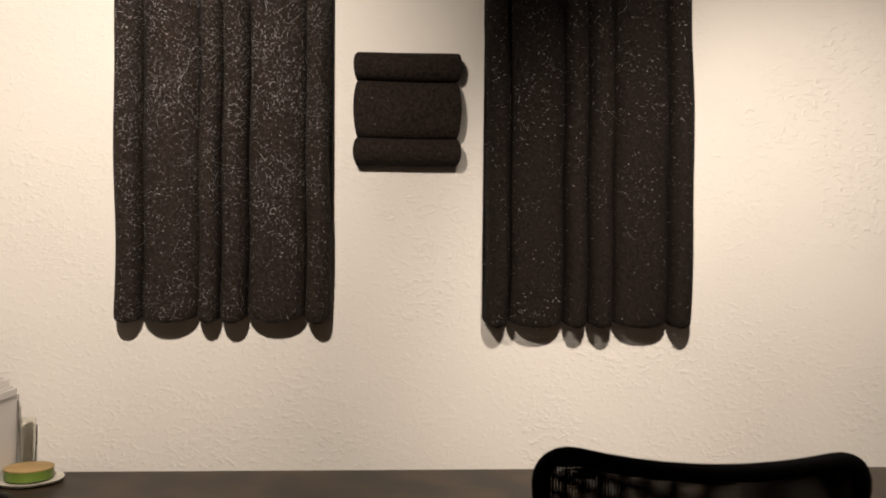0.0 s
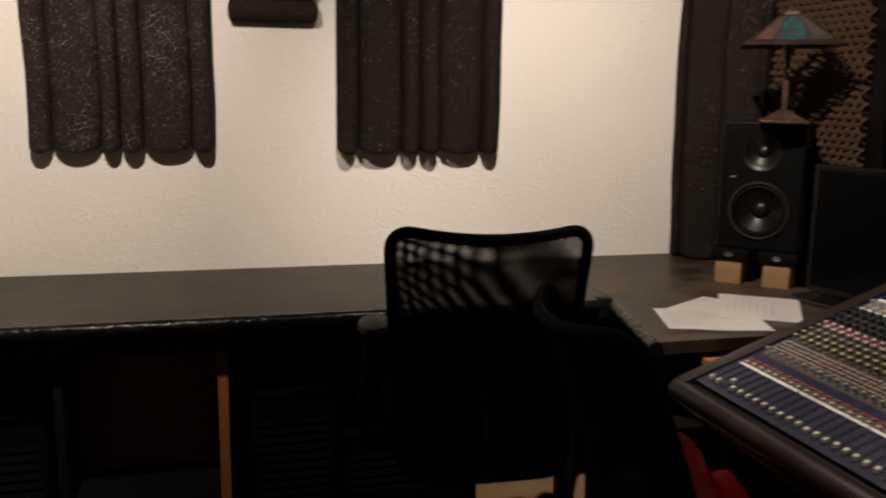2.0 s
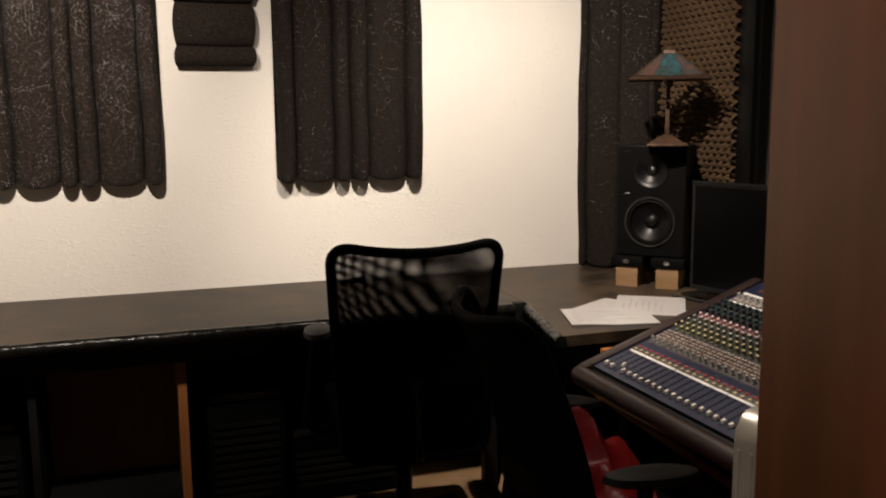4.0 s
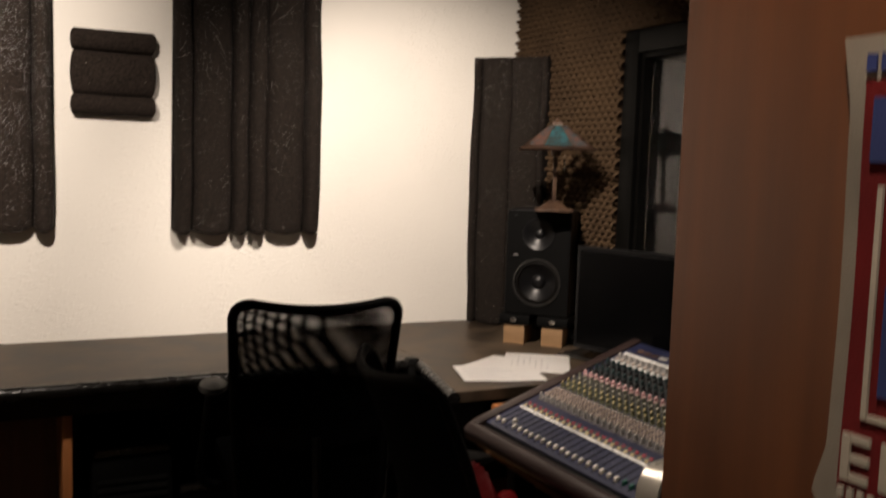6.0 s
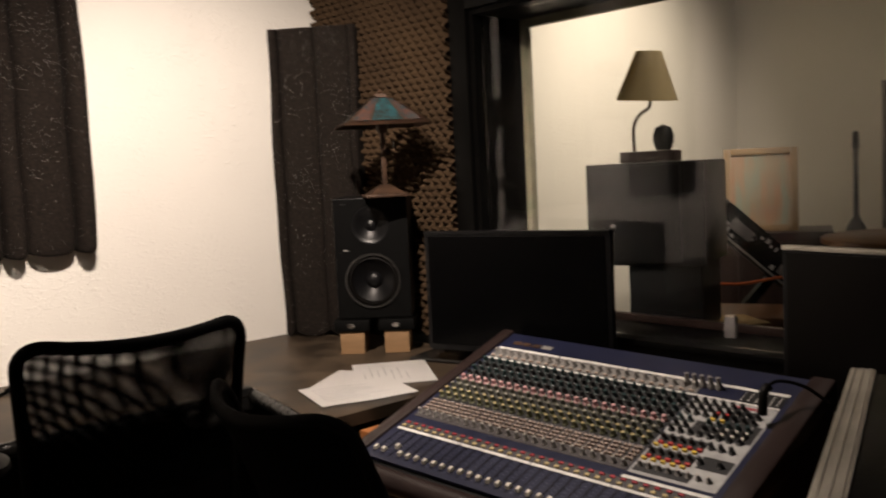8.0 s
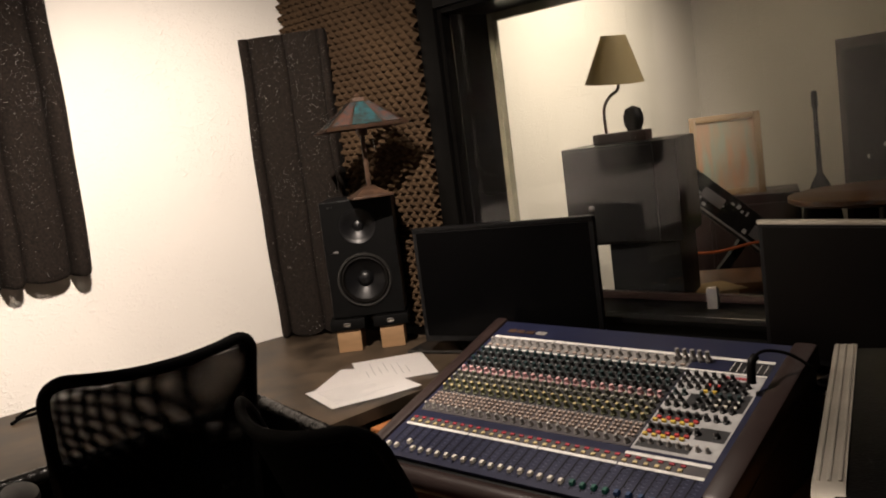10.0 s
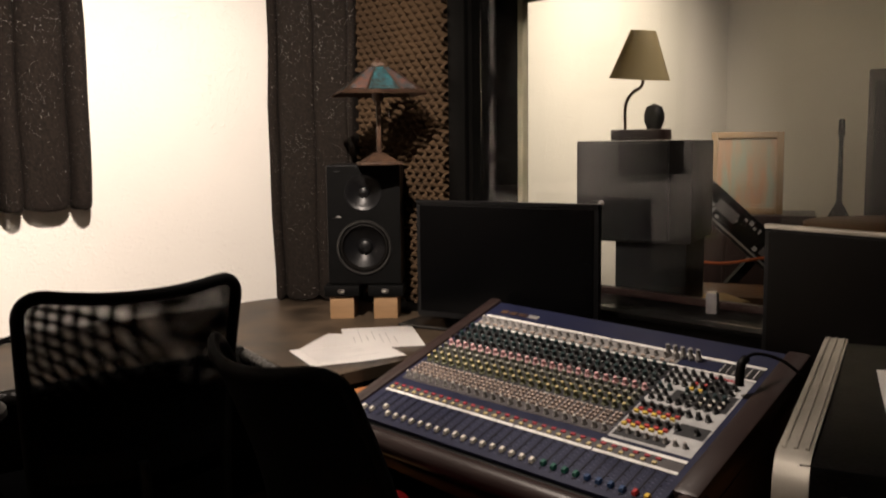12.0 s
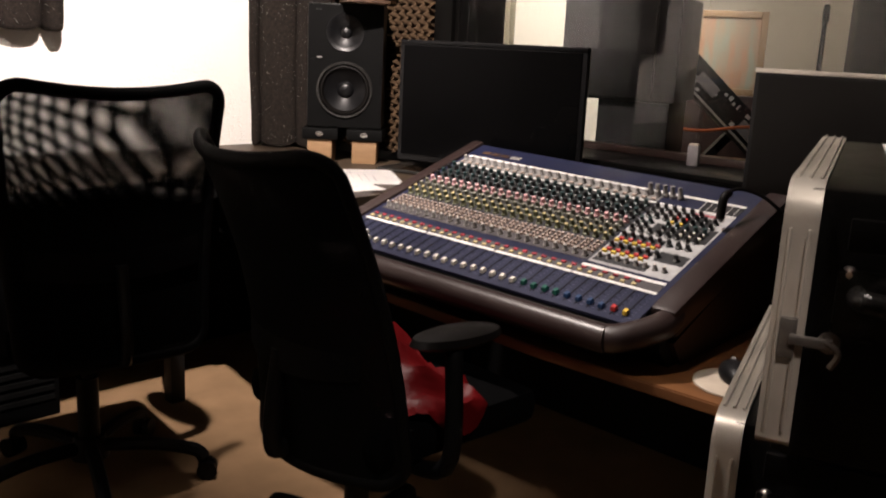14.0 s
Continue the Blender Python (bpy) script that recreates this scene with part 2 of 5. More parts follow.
M_YELLOW = material("yellow_cap", (0.72, 0.48, 0.05), 0.4, scale=60)
M_RED = material("red_cap", (0.50, 0.035, 0.03), 0.4, scale=60)
M_GREEN = material("green_cap", (0.012, 0.10, 0.07), 0.4, scale=60)
M_BLUECAP = material("blue_cap", (0.02, 0.055, 0.14), 0.4, scale=60)
M_CREAM = material("cream_cap", (0.72, 0.68, 0.60), 0.45, scale=60)
M_PAPER = material("white_paper", (0.80, 0.78, 0.76), 0.75, second=(0.76, 0.74, 0.72), scale=6)
M_INK = material("grey_ink", (0.52, 0.51, 0.51), 0.8)
M_TAN = material("cream_push_button", (0.42, 0.33, 0.28), 0.5, scale=60)
M_DIMWOOD = wood("dim_brown_board", (0.13, 0.056, 0.028), (0.09, 0.038, 0.019), 0.6)
M_BRONZE = material("aged_bronze", (0.085, 0.046, 0.027), 0.5, metal=0.35, second=(0.045, 0.025, 0.016), scale=25, grain=80, bump=0.2)
M_GTEAL = material("teal_art_glass", (0.045, 0.15, 0.17), 0.22, second=(0.05, 0.06, 0.06), scale=38, grain=60, bump=0.3)
M_GROSE = material("rose_art_glass", (0.17, 0.085, 0.065), 0.22, second=(0.075, 0.085, 0.09), scale=38, grain=60, bump=0.3)
M_SHADE = material("beige_lampshade", (0.66, 0.585, 0.40), 0.85, second=(0.56, 0.49, 0.33), scale=4, grain=300)
M_REDCLOTH = material("red_nylon", (0.085, 0.0032, 0.004), 0.42, second=(0.05, 0.002, 0.0026), scale=5, grain=26, bump=0.4, depth=0.009, spec=0.09)
M_FELT = material("banner_white_felt", (0.42, 0.36, 0.285), 0.95, scale=9, grain=400, bump=0.4)
M_FELTRED = material("banner_red_felt", (0.24, 0.012, 0.012), 0.95, scale=9, grain=400, bump=0.4)
M_FELTBLUE = material("banner_navy_felt", (0.02, 0.03, 0.12), 0.95, scale=9, grain=400, bump=0.4)
M_CABGREY = material("grey_cabinet", (0.008, 0.0075, 0.007), 0.45, scale=7, grain=90)
M_GLASS = glass("window_glass")
M_GLASS2 = glass("thin_window_glass")
for pane_glass, ior in ((M_GLASS, 1.30), (M_GLASS2, 1.16)):
    pane_glass.node_tree.nodes["Principled BSDF"].inputs["IOR"].default_value = ior
M_CLEAR = glass("clear_plastic", (0.95, 0.95, 0.9), 0.1)
M_MESH1 = weave("mesh_front", 0.0042, 0.0, -0.05)
M_MESH2 = weave("mesh_rear", 0.0042, 0.0, -0.05)
M_MESH3 = weave("mesh_dense", 0.0042, 0.0, 0.90)
_t = M_SHADE.node_tree
_tr, _mx = _t.nodes.new("ShaderNodeBsdfTranslucent"), _t.nodes.new("ShaderNodeMixShader")
_tr.inputs[0].default_value, _mx.inputs[0].default_value = (0.62, 0.52, 0.26, 1), 0.55
_t.links.new(_t.nodes["Principled BSDF"].outputs[0], _mx.inputs[1])
_t.links.new(_tr.outputs[0], _mx.inputs[2])
_t.links.new(_mx.outputs[0], _t.nodes["Material Output"].inputs[0])
M_CABLE = material("orange_cable", (0.55, 0.12, 0.02), 0.5, scale=40)
M_ART = material("abstract_canvas", (0.24, 0.27, 0.20), 0.6, second=(0.36, 0.20, 0.11), scale=3.2, grain=40, stretch=(9, 9, 1.6))
M_BEAD = material("pale_olive_paint", (0.20, 0.185, 0.125), 0.6, scale=15)
M_GILT = material("brown_gilt_frame", (0.30, 0.20, 0.10), 0.5, scale=15)
M_BOXBLUE = material("blue_box", (0.02, 0.10, 0.33), 0.5, scale=12)
M_BOXGREY = material("grey_box", (0.16, 0.15, 0.15), 0.5, scale=12)
M_BOXRED = material("red_box", (0.36, 0.05, 0.035), 0.5, scale=12)
M_BOXDARK = material("maroon_box", (0.11, 0.028, 0.022), 0.5, scale=12)
M_LIME = material("lime_tape", (0.13, 0.20, 0.03), 0.4, scale=12)
M_KRAFT = material("kraft_card", (0.44, 0.30, 0.13), 0.8, scale=9)

# ---- shape helpers ----


def box(bm, lo, hi, bevel=0.0, m=None):
    lo, hi = Vector(lo), Vector(hi)
    got = bmesh.ops.create_cube(bm, size=1.0, matrix=Matrix.Translation((lo + hi) / 2) @ Matrix.Diagonal((*(hi - lo), 1)))
    verts = got["verts"]
    if bevel:
        edges = {e for v in verts for e in v.link_edges}
        out = bmesh.ops.bevel(bm, geom=list(edges), offset=bevel, segments=2, affect="EDGES", profile=0.6)
        verts = list({v for f in out["faces"] for v in f.verts} | {v for v in verts if v.is_valid})
    if m:
        bmesh.ops.transform(bm, matrix=m, verts=verts)
    return bm


def boxes(*specs, bevel=0.0):
    bm = bmesh.new()
    for lo, hi in specs:
        box(bm, lo, hi, bevel)
    return bm


def cone(bm, r1, r2, depth, m=None, seg=20, caps=True):
    """A cone or cylinder that stands on z = 0 of m."""
    bmesh.ops.create_cone(bm, cap_ends=caps, segments=seg, radius1=r1, radius2=r2, depth=depth, matrix=(m or Matrix()) @ Matrix.Translation((0, 0, depth / 2)))
    return bm


def lathe(profile, seg=24, m=None, turn=2 * math.pi, cap=True):
    """A profile of (radius, height) turned round z."""
    bm = bmesh.new()
    rings = []
    for r, z in profile:
        rings.append([bm.verts.new((r * math.cos(k * turn / seg), r * math.sin(k * turn / seg), z)) for k in range(seg)])
    for a, b in zip(rings, rings[1:]):
        for k in range(seg):
            bm.faces.new((a[k], a[(k + 1) % seg], b[(k + 1) % seg], b[k]))
    if cap:
        bm.faces.new(rings[0][::-1])
        bm.faces.new(rings[-1])
    if m:
        bmesh.ops.transform(bm, matrix=m, verts=bm.verts)
    return bm


def tube(points, r, seg=8, bm=None, flat=1.0):
    """A round bar swept along a smooth line through the points."""
    bm = bm or bmesh.new()
    pts = [Vector(p) for p in points]
    line = []
    for i in range(len(pts) - 1):
        p0, p1, p2, p3 = pts[max(i - 1, 0)], pts[i], pts[i + 1], pts[min(i + 2, len(pts) - 1)]
        n = 6 if len(pts) > 2 else 1
        for k in range(n):
            t = k / n
            line.append(0.5 * (2 * p1 + (p2 - p0) * t + (2 * p0 - 5 * p1 + 4 * p2 - p3) * t * t + (3 * p1 - p0 - 3 * p2 + p3) * t ** 3))
    line.append(pts[-1])
    rings, side = [], None
    for i, p in enumerate(line):
        d = (line[min(i + 1, len(line) - 1)] - line[max(i - 1, 0)]).normalized()
        if side is None:
            side = d.cross(Vector((0, 0, 1)) if abs(d.z) < 0.9 else Vector((1, 0, 0))).normalized()
        side = (side - d * side.dot(d)).normalized()
        up = d.cross(side)
        rings.append([bm.verts.new(p + side * (r * math.cos(a)) + up * (r * flat * math.sin(a))) for a in [2 * math.pi * k / seg for k in range(seg)]])
    for a, b in zip(rings, rings[1:]):
        for k in range(seg):
            bm.faces.new((a[k], a[(k + 1) % seg], b[(k + 1) % seg], b[k]))
    bm.faces.new(rings[0][::-1])
    bm.faces.new(rings[-1])
    return bm


def sheet(nu, nv, fn, thick=0.0):
    """A surface fn(u, v), u and v from 0 to 1; thick gives it a back."""
    bm = bmesh.new()
    uv = bm.loops.layers.uv.new("UVMap")
    grid = [[bm.verts.new(fn(i / nu, j / nv)) for j in range(nv + 1)] for i in range(nu + 1)]
    for i in range(nu):
        for j in range(nv):
            bm.faces.new((grid[i][j], grid[i + 1][j], grid[i + 1][j + 1], grid[i][j + 1]))
    if thick:
        bmesh.ops.solidify(bm, geom=list(bm.faces), thickness=thick)
    return bm


def shade(mesh, angle=40):
    mesh.polygons.foreach_set("use_smooth", [True] * len(mesh.polygons))
    mesh.set_sharp_from_angle(angle=radians(angle))


def part(name, bm, mat, parent=None, label="", smooth=True, m=None):
    """Links a bmesh as one mesh object under a thing or a part."""
    bmesh.ops.recalc_face_normals(bm, faces=bm.faces)
    mesh = bpy.data.meshes.new(name)
    bm.to_mesh(mesh)
    bm.free()
    mesh.materials.append(mat)
    if smooth:
        shade(mesh)
    ob = new(name, mesh)
    if parent:
        ob.parent = parent
    if m:
        ob.matrix_basis = m
    return tagged(ob, label)


def share(name, mesh, parent, m):
    """One more object on a mesh that is there already."""
    ob = new(name, mesh)
    ob.parent = parent
    ob.matrix_basis = m
    return ob


def thing(name, label, category, m=None, group=""):
    ob = new(name)
    ob.empty_display_size = 0.05
    if m:
        ob.matrix_basis = m
    return tagged(ob, label, category, group)


def structure(name, bm, mat, label="", category=""):
    return tagged(part(name, bm, mat, smooth=False), label, category, kind="structure")

# ---- structure ----
XW, YW = 1.88, 2.62          # inner faces of the window wall and of the back wall
Y0, Y1, Z0, Z1 = -0.25, 1.71, 0.85, 1.95   # the window's opening
XF = 2.16                    # far face of the window wall
structure("floor", boxes(((-2.4, -2.4, -0.1), (XW, YW, 0))), M_CARPET, "tan carpeted floor of the control room", "floor")
structure("ceiling", boxes(((-2.4, -2.4, 2.62), (XW, YW, 2.72))), M_CEIL, "plain ceiling of the control room", "ceiling")
structure("wall_north", boxes(((-2.4, YW, -0.1), (XF, YW + 0.12, 2.72))), M_WALL, "white trowelled plaster wall behind the desk", "wall")
structure("wall_west", boxes(((-2.52, -2.4, -0.1), (-2.4, YW + 0.12, 2.72))), M_WALL, "white plaster side wall", "wall")
structure("wall_south", boxes(((-2.52, -2.52, -0.1), (XF, -2.4, 2.72))), M_WALL, "white plaster wall behind the camera", "wall")
structure("wall_east", boxes(((XW, -2.4, -0.1), (XF, YW, Z0)), ((XW, -2.4, Z1), (XF, YW, 2.72)), ((XW, -2.4, Z0), (XF, Y0, Z1)), ((XW, Y1, Z0), (XF, YW, Z1))), M_BLACK, "dark thick wall with a wide studio window", "wall")
structure("floor_2", boxes(((XF, -1.6, -0.1), (4.9, 2.42, 0))), M_CARPET, "carpeted floor of the live room", "floor")
structure("ceiling_2", boxes(((XF, -1.6, 2.62), (4.9, 2.42, 2.72))), M_CEIL, "ceiling of the live room", "ceiling")
structure("wall_north_2", boxes(((XF, 2.42, -0.1), (4.9, 2.54, 2.72))), M_WALL2, "cream wall of the live room", "wall")
structure("wall_east_2", boxes(((4.9, -1.6, -0.1), (5.0, 2.54, 2.72))), M_WALL2, "cream end wall of the live room", "wall")
structure("wall_south_2", boxes(((XF, -1.7, -0.1), (5.0, -1.6, 2.72))), M_WALL2, "cream side wall of the live room", "wall")


def window():
    w = tagged(thing("window_1", "wide studio window with deep black frame and two panes", "window"), kind="structure")
    f = 0.085
    part("window_frame", boxes(((XW - 0.028, Y1, Z0 - f), (XW - 0.002, Y1 + f, Z1 + f)), ((XW - 0.028, Y0 - f, Z0 - f), (XW - 0.002, Y0, Z1 + f)),
                               ((XW - 0.028, Y0, Z1), (XW - 0.002, Y1, Z1 + f)), bevel=0.004), M_FRAME, w)
    part("jamb", boxes(((XW - 0.01, Y1 - 0.02, Z0), (XF + 0.01, Y1 - 0.002, Z1)), ((XW - 0.01, Y0 + 0.002, Z0), (XF + 0.01, Y0 + 0.02, Z1)),
                       ((XW - 0.01, Y0 + 0.021, Z1 - 0.02), (XF + 0.01, Y1 - 0.021, Z1 - 0.002))), M_FRAME, w)
    part("window_sill", boxes(((XW - 0.02, Y0 + 0.021, Z0 + 0.002), (XF + 0.02, Y1 - 0.021, Z0 + 0.02)), bevel=0.004), M_FRAME, w)
    stop = boxes(((XF - 0.05, Y1 - 0.045, Z0 + 0.021), (XF - 0.02, Y1 - 0.021, Z1 - 0.021)), ((XF - 0.05, Y0 + 0.021, Z1 - 0.05), (XF - 0.02, Y1 - 0.046, Z1 - 0.021)))
    part("glazing_bead", boxes(((XF - 0.05, Y0 + 0.021, Z0 + 0.021), (XF - 0.02, Y1 - 0.046, Z0 + 0.045)), bevel=0.002), M_DARKWOOD, w, "dark wooden lower bead")
    part("glazing_bead", stop, M_BEAD, w, "pale wooden glazing bead")
    for x, tilt in ((XW + 0.035, 1), (XF - 0.035, 0)):
        pane = part("pane", boxes(((x - 0.003, Y0 + 0.021, Z0 + 0.022), (x + 0.003, Y1 - 0.021, Z1 - 0.022))), M_GLASS if tilt else M_GLASS2, w, "clear glass pane", smooth=False)
        pane.visible_shadow = False
    return w


window()


def egg_crate(name, y0, y1, z0, z1):
    """A sheet of convoluted foam on the window wall: staggered rounded peaks."""
    pitch, step = 0.043, 0.0058
    ny, nz = max(2, int((y1 - y0) / step)), max(2, int((z1 - z0) / step))
    ys, zs = np.linspace(y0, y1, ny + 1), np.linspace(z0, z1, nz + 1)
    yy, zz = np.meshgrid(ys, zs, indexing="ij")
    wob = 0.12 * np.sin(yy * 3.1 + zz * 2.3)
    h = np.cos(2 * np.pi * yy / pitch + wob) * np.cos(2 * np.pi * zz / pitch * 0.88)
    xx = XW - 0.006 - 0.026 - 0.026 * np.sign(h) * np.abs(h) ** 0.8
    back = XW - 0.004
    verts = np.stack([xx, yy, zz], -1).reshape(-1, 3).tolist()
    k = lambda i, j: i * (nz + 1) + j
    faces = [(k(i, j), k(i + 1, j), k(i + 1, j + 1), k(i, j + 1)) for i in range(ny) for j in range(nz)]
    rim = [k(i, 0) for i in range(ny)] + [k(ny, j) for j in range(nz)] + [k(i, nz) for i in range(ny, 0, -1)] + [k(0, j) for j in range(nz, 0, -1)]
    base = len(verts)
    verts += [(back, verts[i][1], verts[i][2]) for i in rim]
    faces += [(rim[a], rim[(a + 1) % len(rim)], base + (a + 1) % len(rim), base + a) for a in range(len(rim))]
    mesh = bpy.data.meshes.new(name)
    mesh.from_pydata(verts, [], faces)
    mesh.materials.append(M_EGG)
    mesh.polygons.foreach_set("use_smooth", [True] * len(mesh.polygons))
    return tagged(new(name, mesh), "brown egg-crate acoustic foam glued to the wall", "acoustic foam", "egg-crate foam sheets")


egg_crate("egg_crate_foam", Y1 + 0.088, 2.60, 0.79, 2.04)
egg_crate("egg_crate_foam", 0.62, 1.60, Z1 + 0.09, 2.60)
egg_crate("egg_crate_foam", 1.602, 2.60, 2.042, 2.60)
egg_crate("egg_crate_foam", -0.40, 0.618, Z1 + 0.09, 2.60)

# ---- acoustic foam panels ----
BULGES = (0.060, 0.131, 0.057, 0.060, 0.133, 0.060)


def bulge(u, widths):
    """Depth of a row of soft rolls at u metres: 0 in the creases, 1 on a crown."""
    for w in widths:
        if u <= w:
            k = 2 * u / w - 1
            return math.sqrt(max(0.0, 1 - abs(k) ** 2.6)) * (0.82 if w > 0.1 else 1.0)
        u -= w
    return 0.0


def rolled_panel(name, width, height, widths, thick, mat, label, m, turned=False, seed=0):
    """Foam with rolls along its height; the ends round off, so the lower edge is scalloped."""
    scale = width / sum(widths)
    ws = [w * scale for w in widths]
    ends = [0.0, 0.004, 0.012, 0.024, 0.04]
    vs = ends + [0.04 + (height - 0.08) * k / 26 for k in range(1, 26)] + [height - e for e in ends[::-1]]
    rnd = random.Random(seed)
    ph = [rnd.uniform(0, 6) for _ in range(4)]
    panel = tagged(thing(name, label, "acoustic foam", m, "wall foam panels"))

    def arc(u):
        for w in ws:
            if u <= w:
                return 0.7 * (2 * u / w - 1) ** 2 + 0.3 * abs(2 * u / w - 1) ** 6
            u -= w
        return 1.0

    def point(u, v, d):
        v += 0.023 * arc(min(max(u, 1e-6), width - 1e-6)) * max(0.0, 1 - v / 0.2) if not turned else 0.012 * arc(min(max(u, 1e-6), width - 1e-6)) * (max(0.0, 1 - v / 0.12) - max(0.0, 1 - (height - v) / 0.12))
        wav = 0.0045 * math.sin(v * 5.2 + ph[0]) * (abs(2 * u / width - 1) ** 2) + 0.002 * math.sin(v * 13 + ph[1])
        return (u + wav + 0.003 * math.sin(u * 40 + ph[2]), -d + 0.002 * math.sin(u * 31 + v * 9), v)

    start = 0.0
    for w in ws:
        bm = bmesh.new()
        grid, n = [], 16 if w > 0.1 else 10
        for k in range(n + 1):
            u = start + w * (0.5 - 0.5 * math.cos(math.pi * k / n))
            b = bulge(min(max(u, start + 1e-6), start + w - 1e-6), ws)
            col = [bm.verts.new(point(u, 0.0, 0.0))]
            for v in vs:
                e = min(v, height - v)
                lip = math.sqrt(max(0.0, 1 - max(0.0, 1 - e / 0.04) ** 2))
                col.append(bm.verts.new(point(u, v, 0.026 + (thick - 0.026) * b * (0.82 + 0.18 * lip))))
            col.append(bm.verts.new(point(u, height, 0.0)))
            grid.append(col)
        for i in range(n):
            for j in range(len(vs) + 1):
                bm.faces.new((grid[i][j], grid[i + 1][j], grid[i + 1][j + 1], grid[i][j + 1]))
        for col in (grid[0], grid[-1]):
            bm.faces.new(col)
        part("foam_roll", bm, mat, panel)
        start += w
    return panel


rolled_panel("wall_foam", 0.60, 1.22, BULGES, 0.088, M_FOAM, "charcoal rolled acoustic foam panel sparkling with pale flakes", pose(-0.788, YW - 0.003, 1.188), seed=1)
rolled_panel("wall_foam", 0.61, 1.22, BULGES, 0.088, M_FOAM3, "charcoal rolled acoustic foam panel with fewer pale flakes", pose(0.254, YW - 0.003, 1.178), seed=2)
rolled_panel("foam_square", 0.325, 0.31, (0.082, 0.158, 0.075), 0.06, M_FOAM2, "small square charcoal foam panel with three horizontal rolls", pose(0.185, YW - 0.003, 1.635, 0, -90, 0), True, seed=3)
rolled_panel("corner_foam", 0.362, 1.22, (0.05, 0.16, 0.15, 0.04), 0.055, M_FOAM4, "charcoal foam panel standing upright across the room corner", pose(1.615, YW - 0.03, 0.765, 0, 0, -50), seed=4)

# ---- desk ----


def worktop():
    d = thing("corner_desk", "black marbled L-shaped built-in desk with glossy front edge", "desk")
    part("worktop", boxes(((-2.38, 1.90, 0.725), (1.04, YW - 0.004, 0.76))), M_TOP, d, "worn black marbled worktop")
    bm = bmesh.new()
    low = [bm.verts.new(p) for p in ((1.043, YW - 0.004, 0.725), (XW - 0.05, YW - 0.004, 0.725), (XW - 0.05, -0.25, 0.725), (1.66, -0.25, 0.725), (1.66, 1.40, 0.725), (0.945, 1.40, 0.725), (1.043, 1.90, 0.725))]
    f = bm.faces.new(low)
    ext = bmesh.ops.extrude_face_region(bm, geom=[f])
    bmesh.ops.translate(bm, vec=(0, 0, 0.035), verts=[v for v in ext["geom"] if isinstance(v, bmesh.types.BMVert)])
    part("return_top", bm, M_TOP, d, "black marbled side worktop", smooth=False)
    part("front_edge", tube([(-2.38, 1.895, 0.742), (1.04, 1.895, 0.742)], 0.021, 10), M_EDGE, d, "glossy black rolled edge")
    part("side_edge", tube([(1.038, 1.895, 0.742), (0.940, 1.398, 0.742)], 0.020, 10), M_EDGE, d, "glossy black rolled edge")
    part("apron", boxes(((-2.38, 1.94, 0.645), (1.04, 1.965, 0.722))), M_BLACK, d)
    part("side_apron", boxes(((1.06, 1.42, 0.58), (1.085, 1.93, 0.722))), M_BLACK, d)
    part("corner_cap", boxes(((0.99, 1.875, 0.70), (1.035, 1.915, 0.768)), bevel=0.006), M_BLACK, d)
    for x in (0.92, 1.60):
        part("leg", boxes(((x, 2.0, 0), (x + 0.05, 2.05, 0.722)), bevel=0.004), M_BLACK, d)
    part("kick_panel", boxes(((-2.38, 2.50, 0), (1.84, 2.52, 0.722))), M_BLACK, d)
    return d


worktop()


def under_desk_unit():
    u = thing("under_desk_cabinet", "open brown wooden cabinet below the desk", "cabinet")
    part("side", boxes(((-0.195, 1.99, 0), (-0.165, 2.46, 0.64)), bevel=0.002), M_ORANGE, u, "pine side panel with bright front edge")
    part("side", boxes(((-0.66, 1.99, 0), (-0.635, 2.46, 0.64)), bevel=0.002), M_BLACK, u)
    part("back", boxes(((-0.633, 2.30, 0.16), (-0.197, 2.32, 0.64))), M_DIMWOOD, u, "brown back board")
    part("bottom", boxes(((-0.633, 2.0, 0.13), (-0.197, 2.46, 0.155))), M_BLACK, u)
    return u


under_desk_unit()


def computer(name, x0, x1, y0, y1, h, label):
    c = thing(name, label, "computer")
    part("body", boxes(((x0, y0, 0), (x1, y1, h)), bevel=0.012), M_MATTE, c)
    part("front_lip", boxes(((x0 + 0.01, y0 - 0.012, h - 0.035), (x1 - 0.01, y0 - 0.001, h - 0.01)), bevel=0.004), M_FOOT, c, "glossy front lip")
    part("front_grille", boxes(*[((x0 + 0.02, y0 - 0.006, 0.06 + 0.03 * k), (x1 - 0.02, y0 - 0.001, 0.075 + 0.03 * k)) for k in range(int((h - 0.14) / 0.03))]), M_BLACK, c)
    return c


computer("subwoofer", -0.98, -0.70, 2.08, 2.42, 0.47, "black subwoofer cabinet on the floor under the desk")
computer("computer_tower", -0.10, 0.17, 2.06, 2.46, 0.495, "black computer case on the floor under the desk")
computer("printer", 0.20, 0.62, 2.15, 2.46, 0.30, "low dark grey printer stored under the desk")

# ---- mixer table and mixer ----


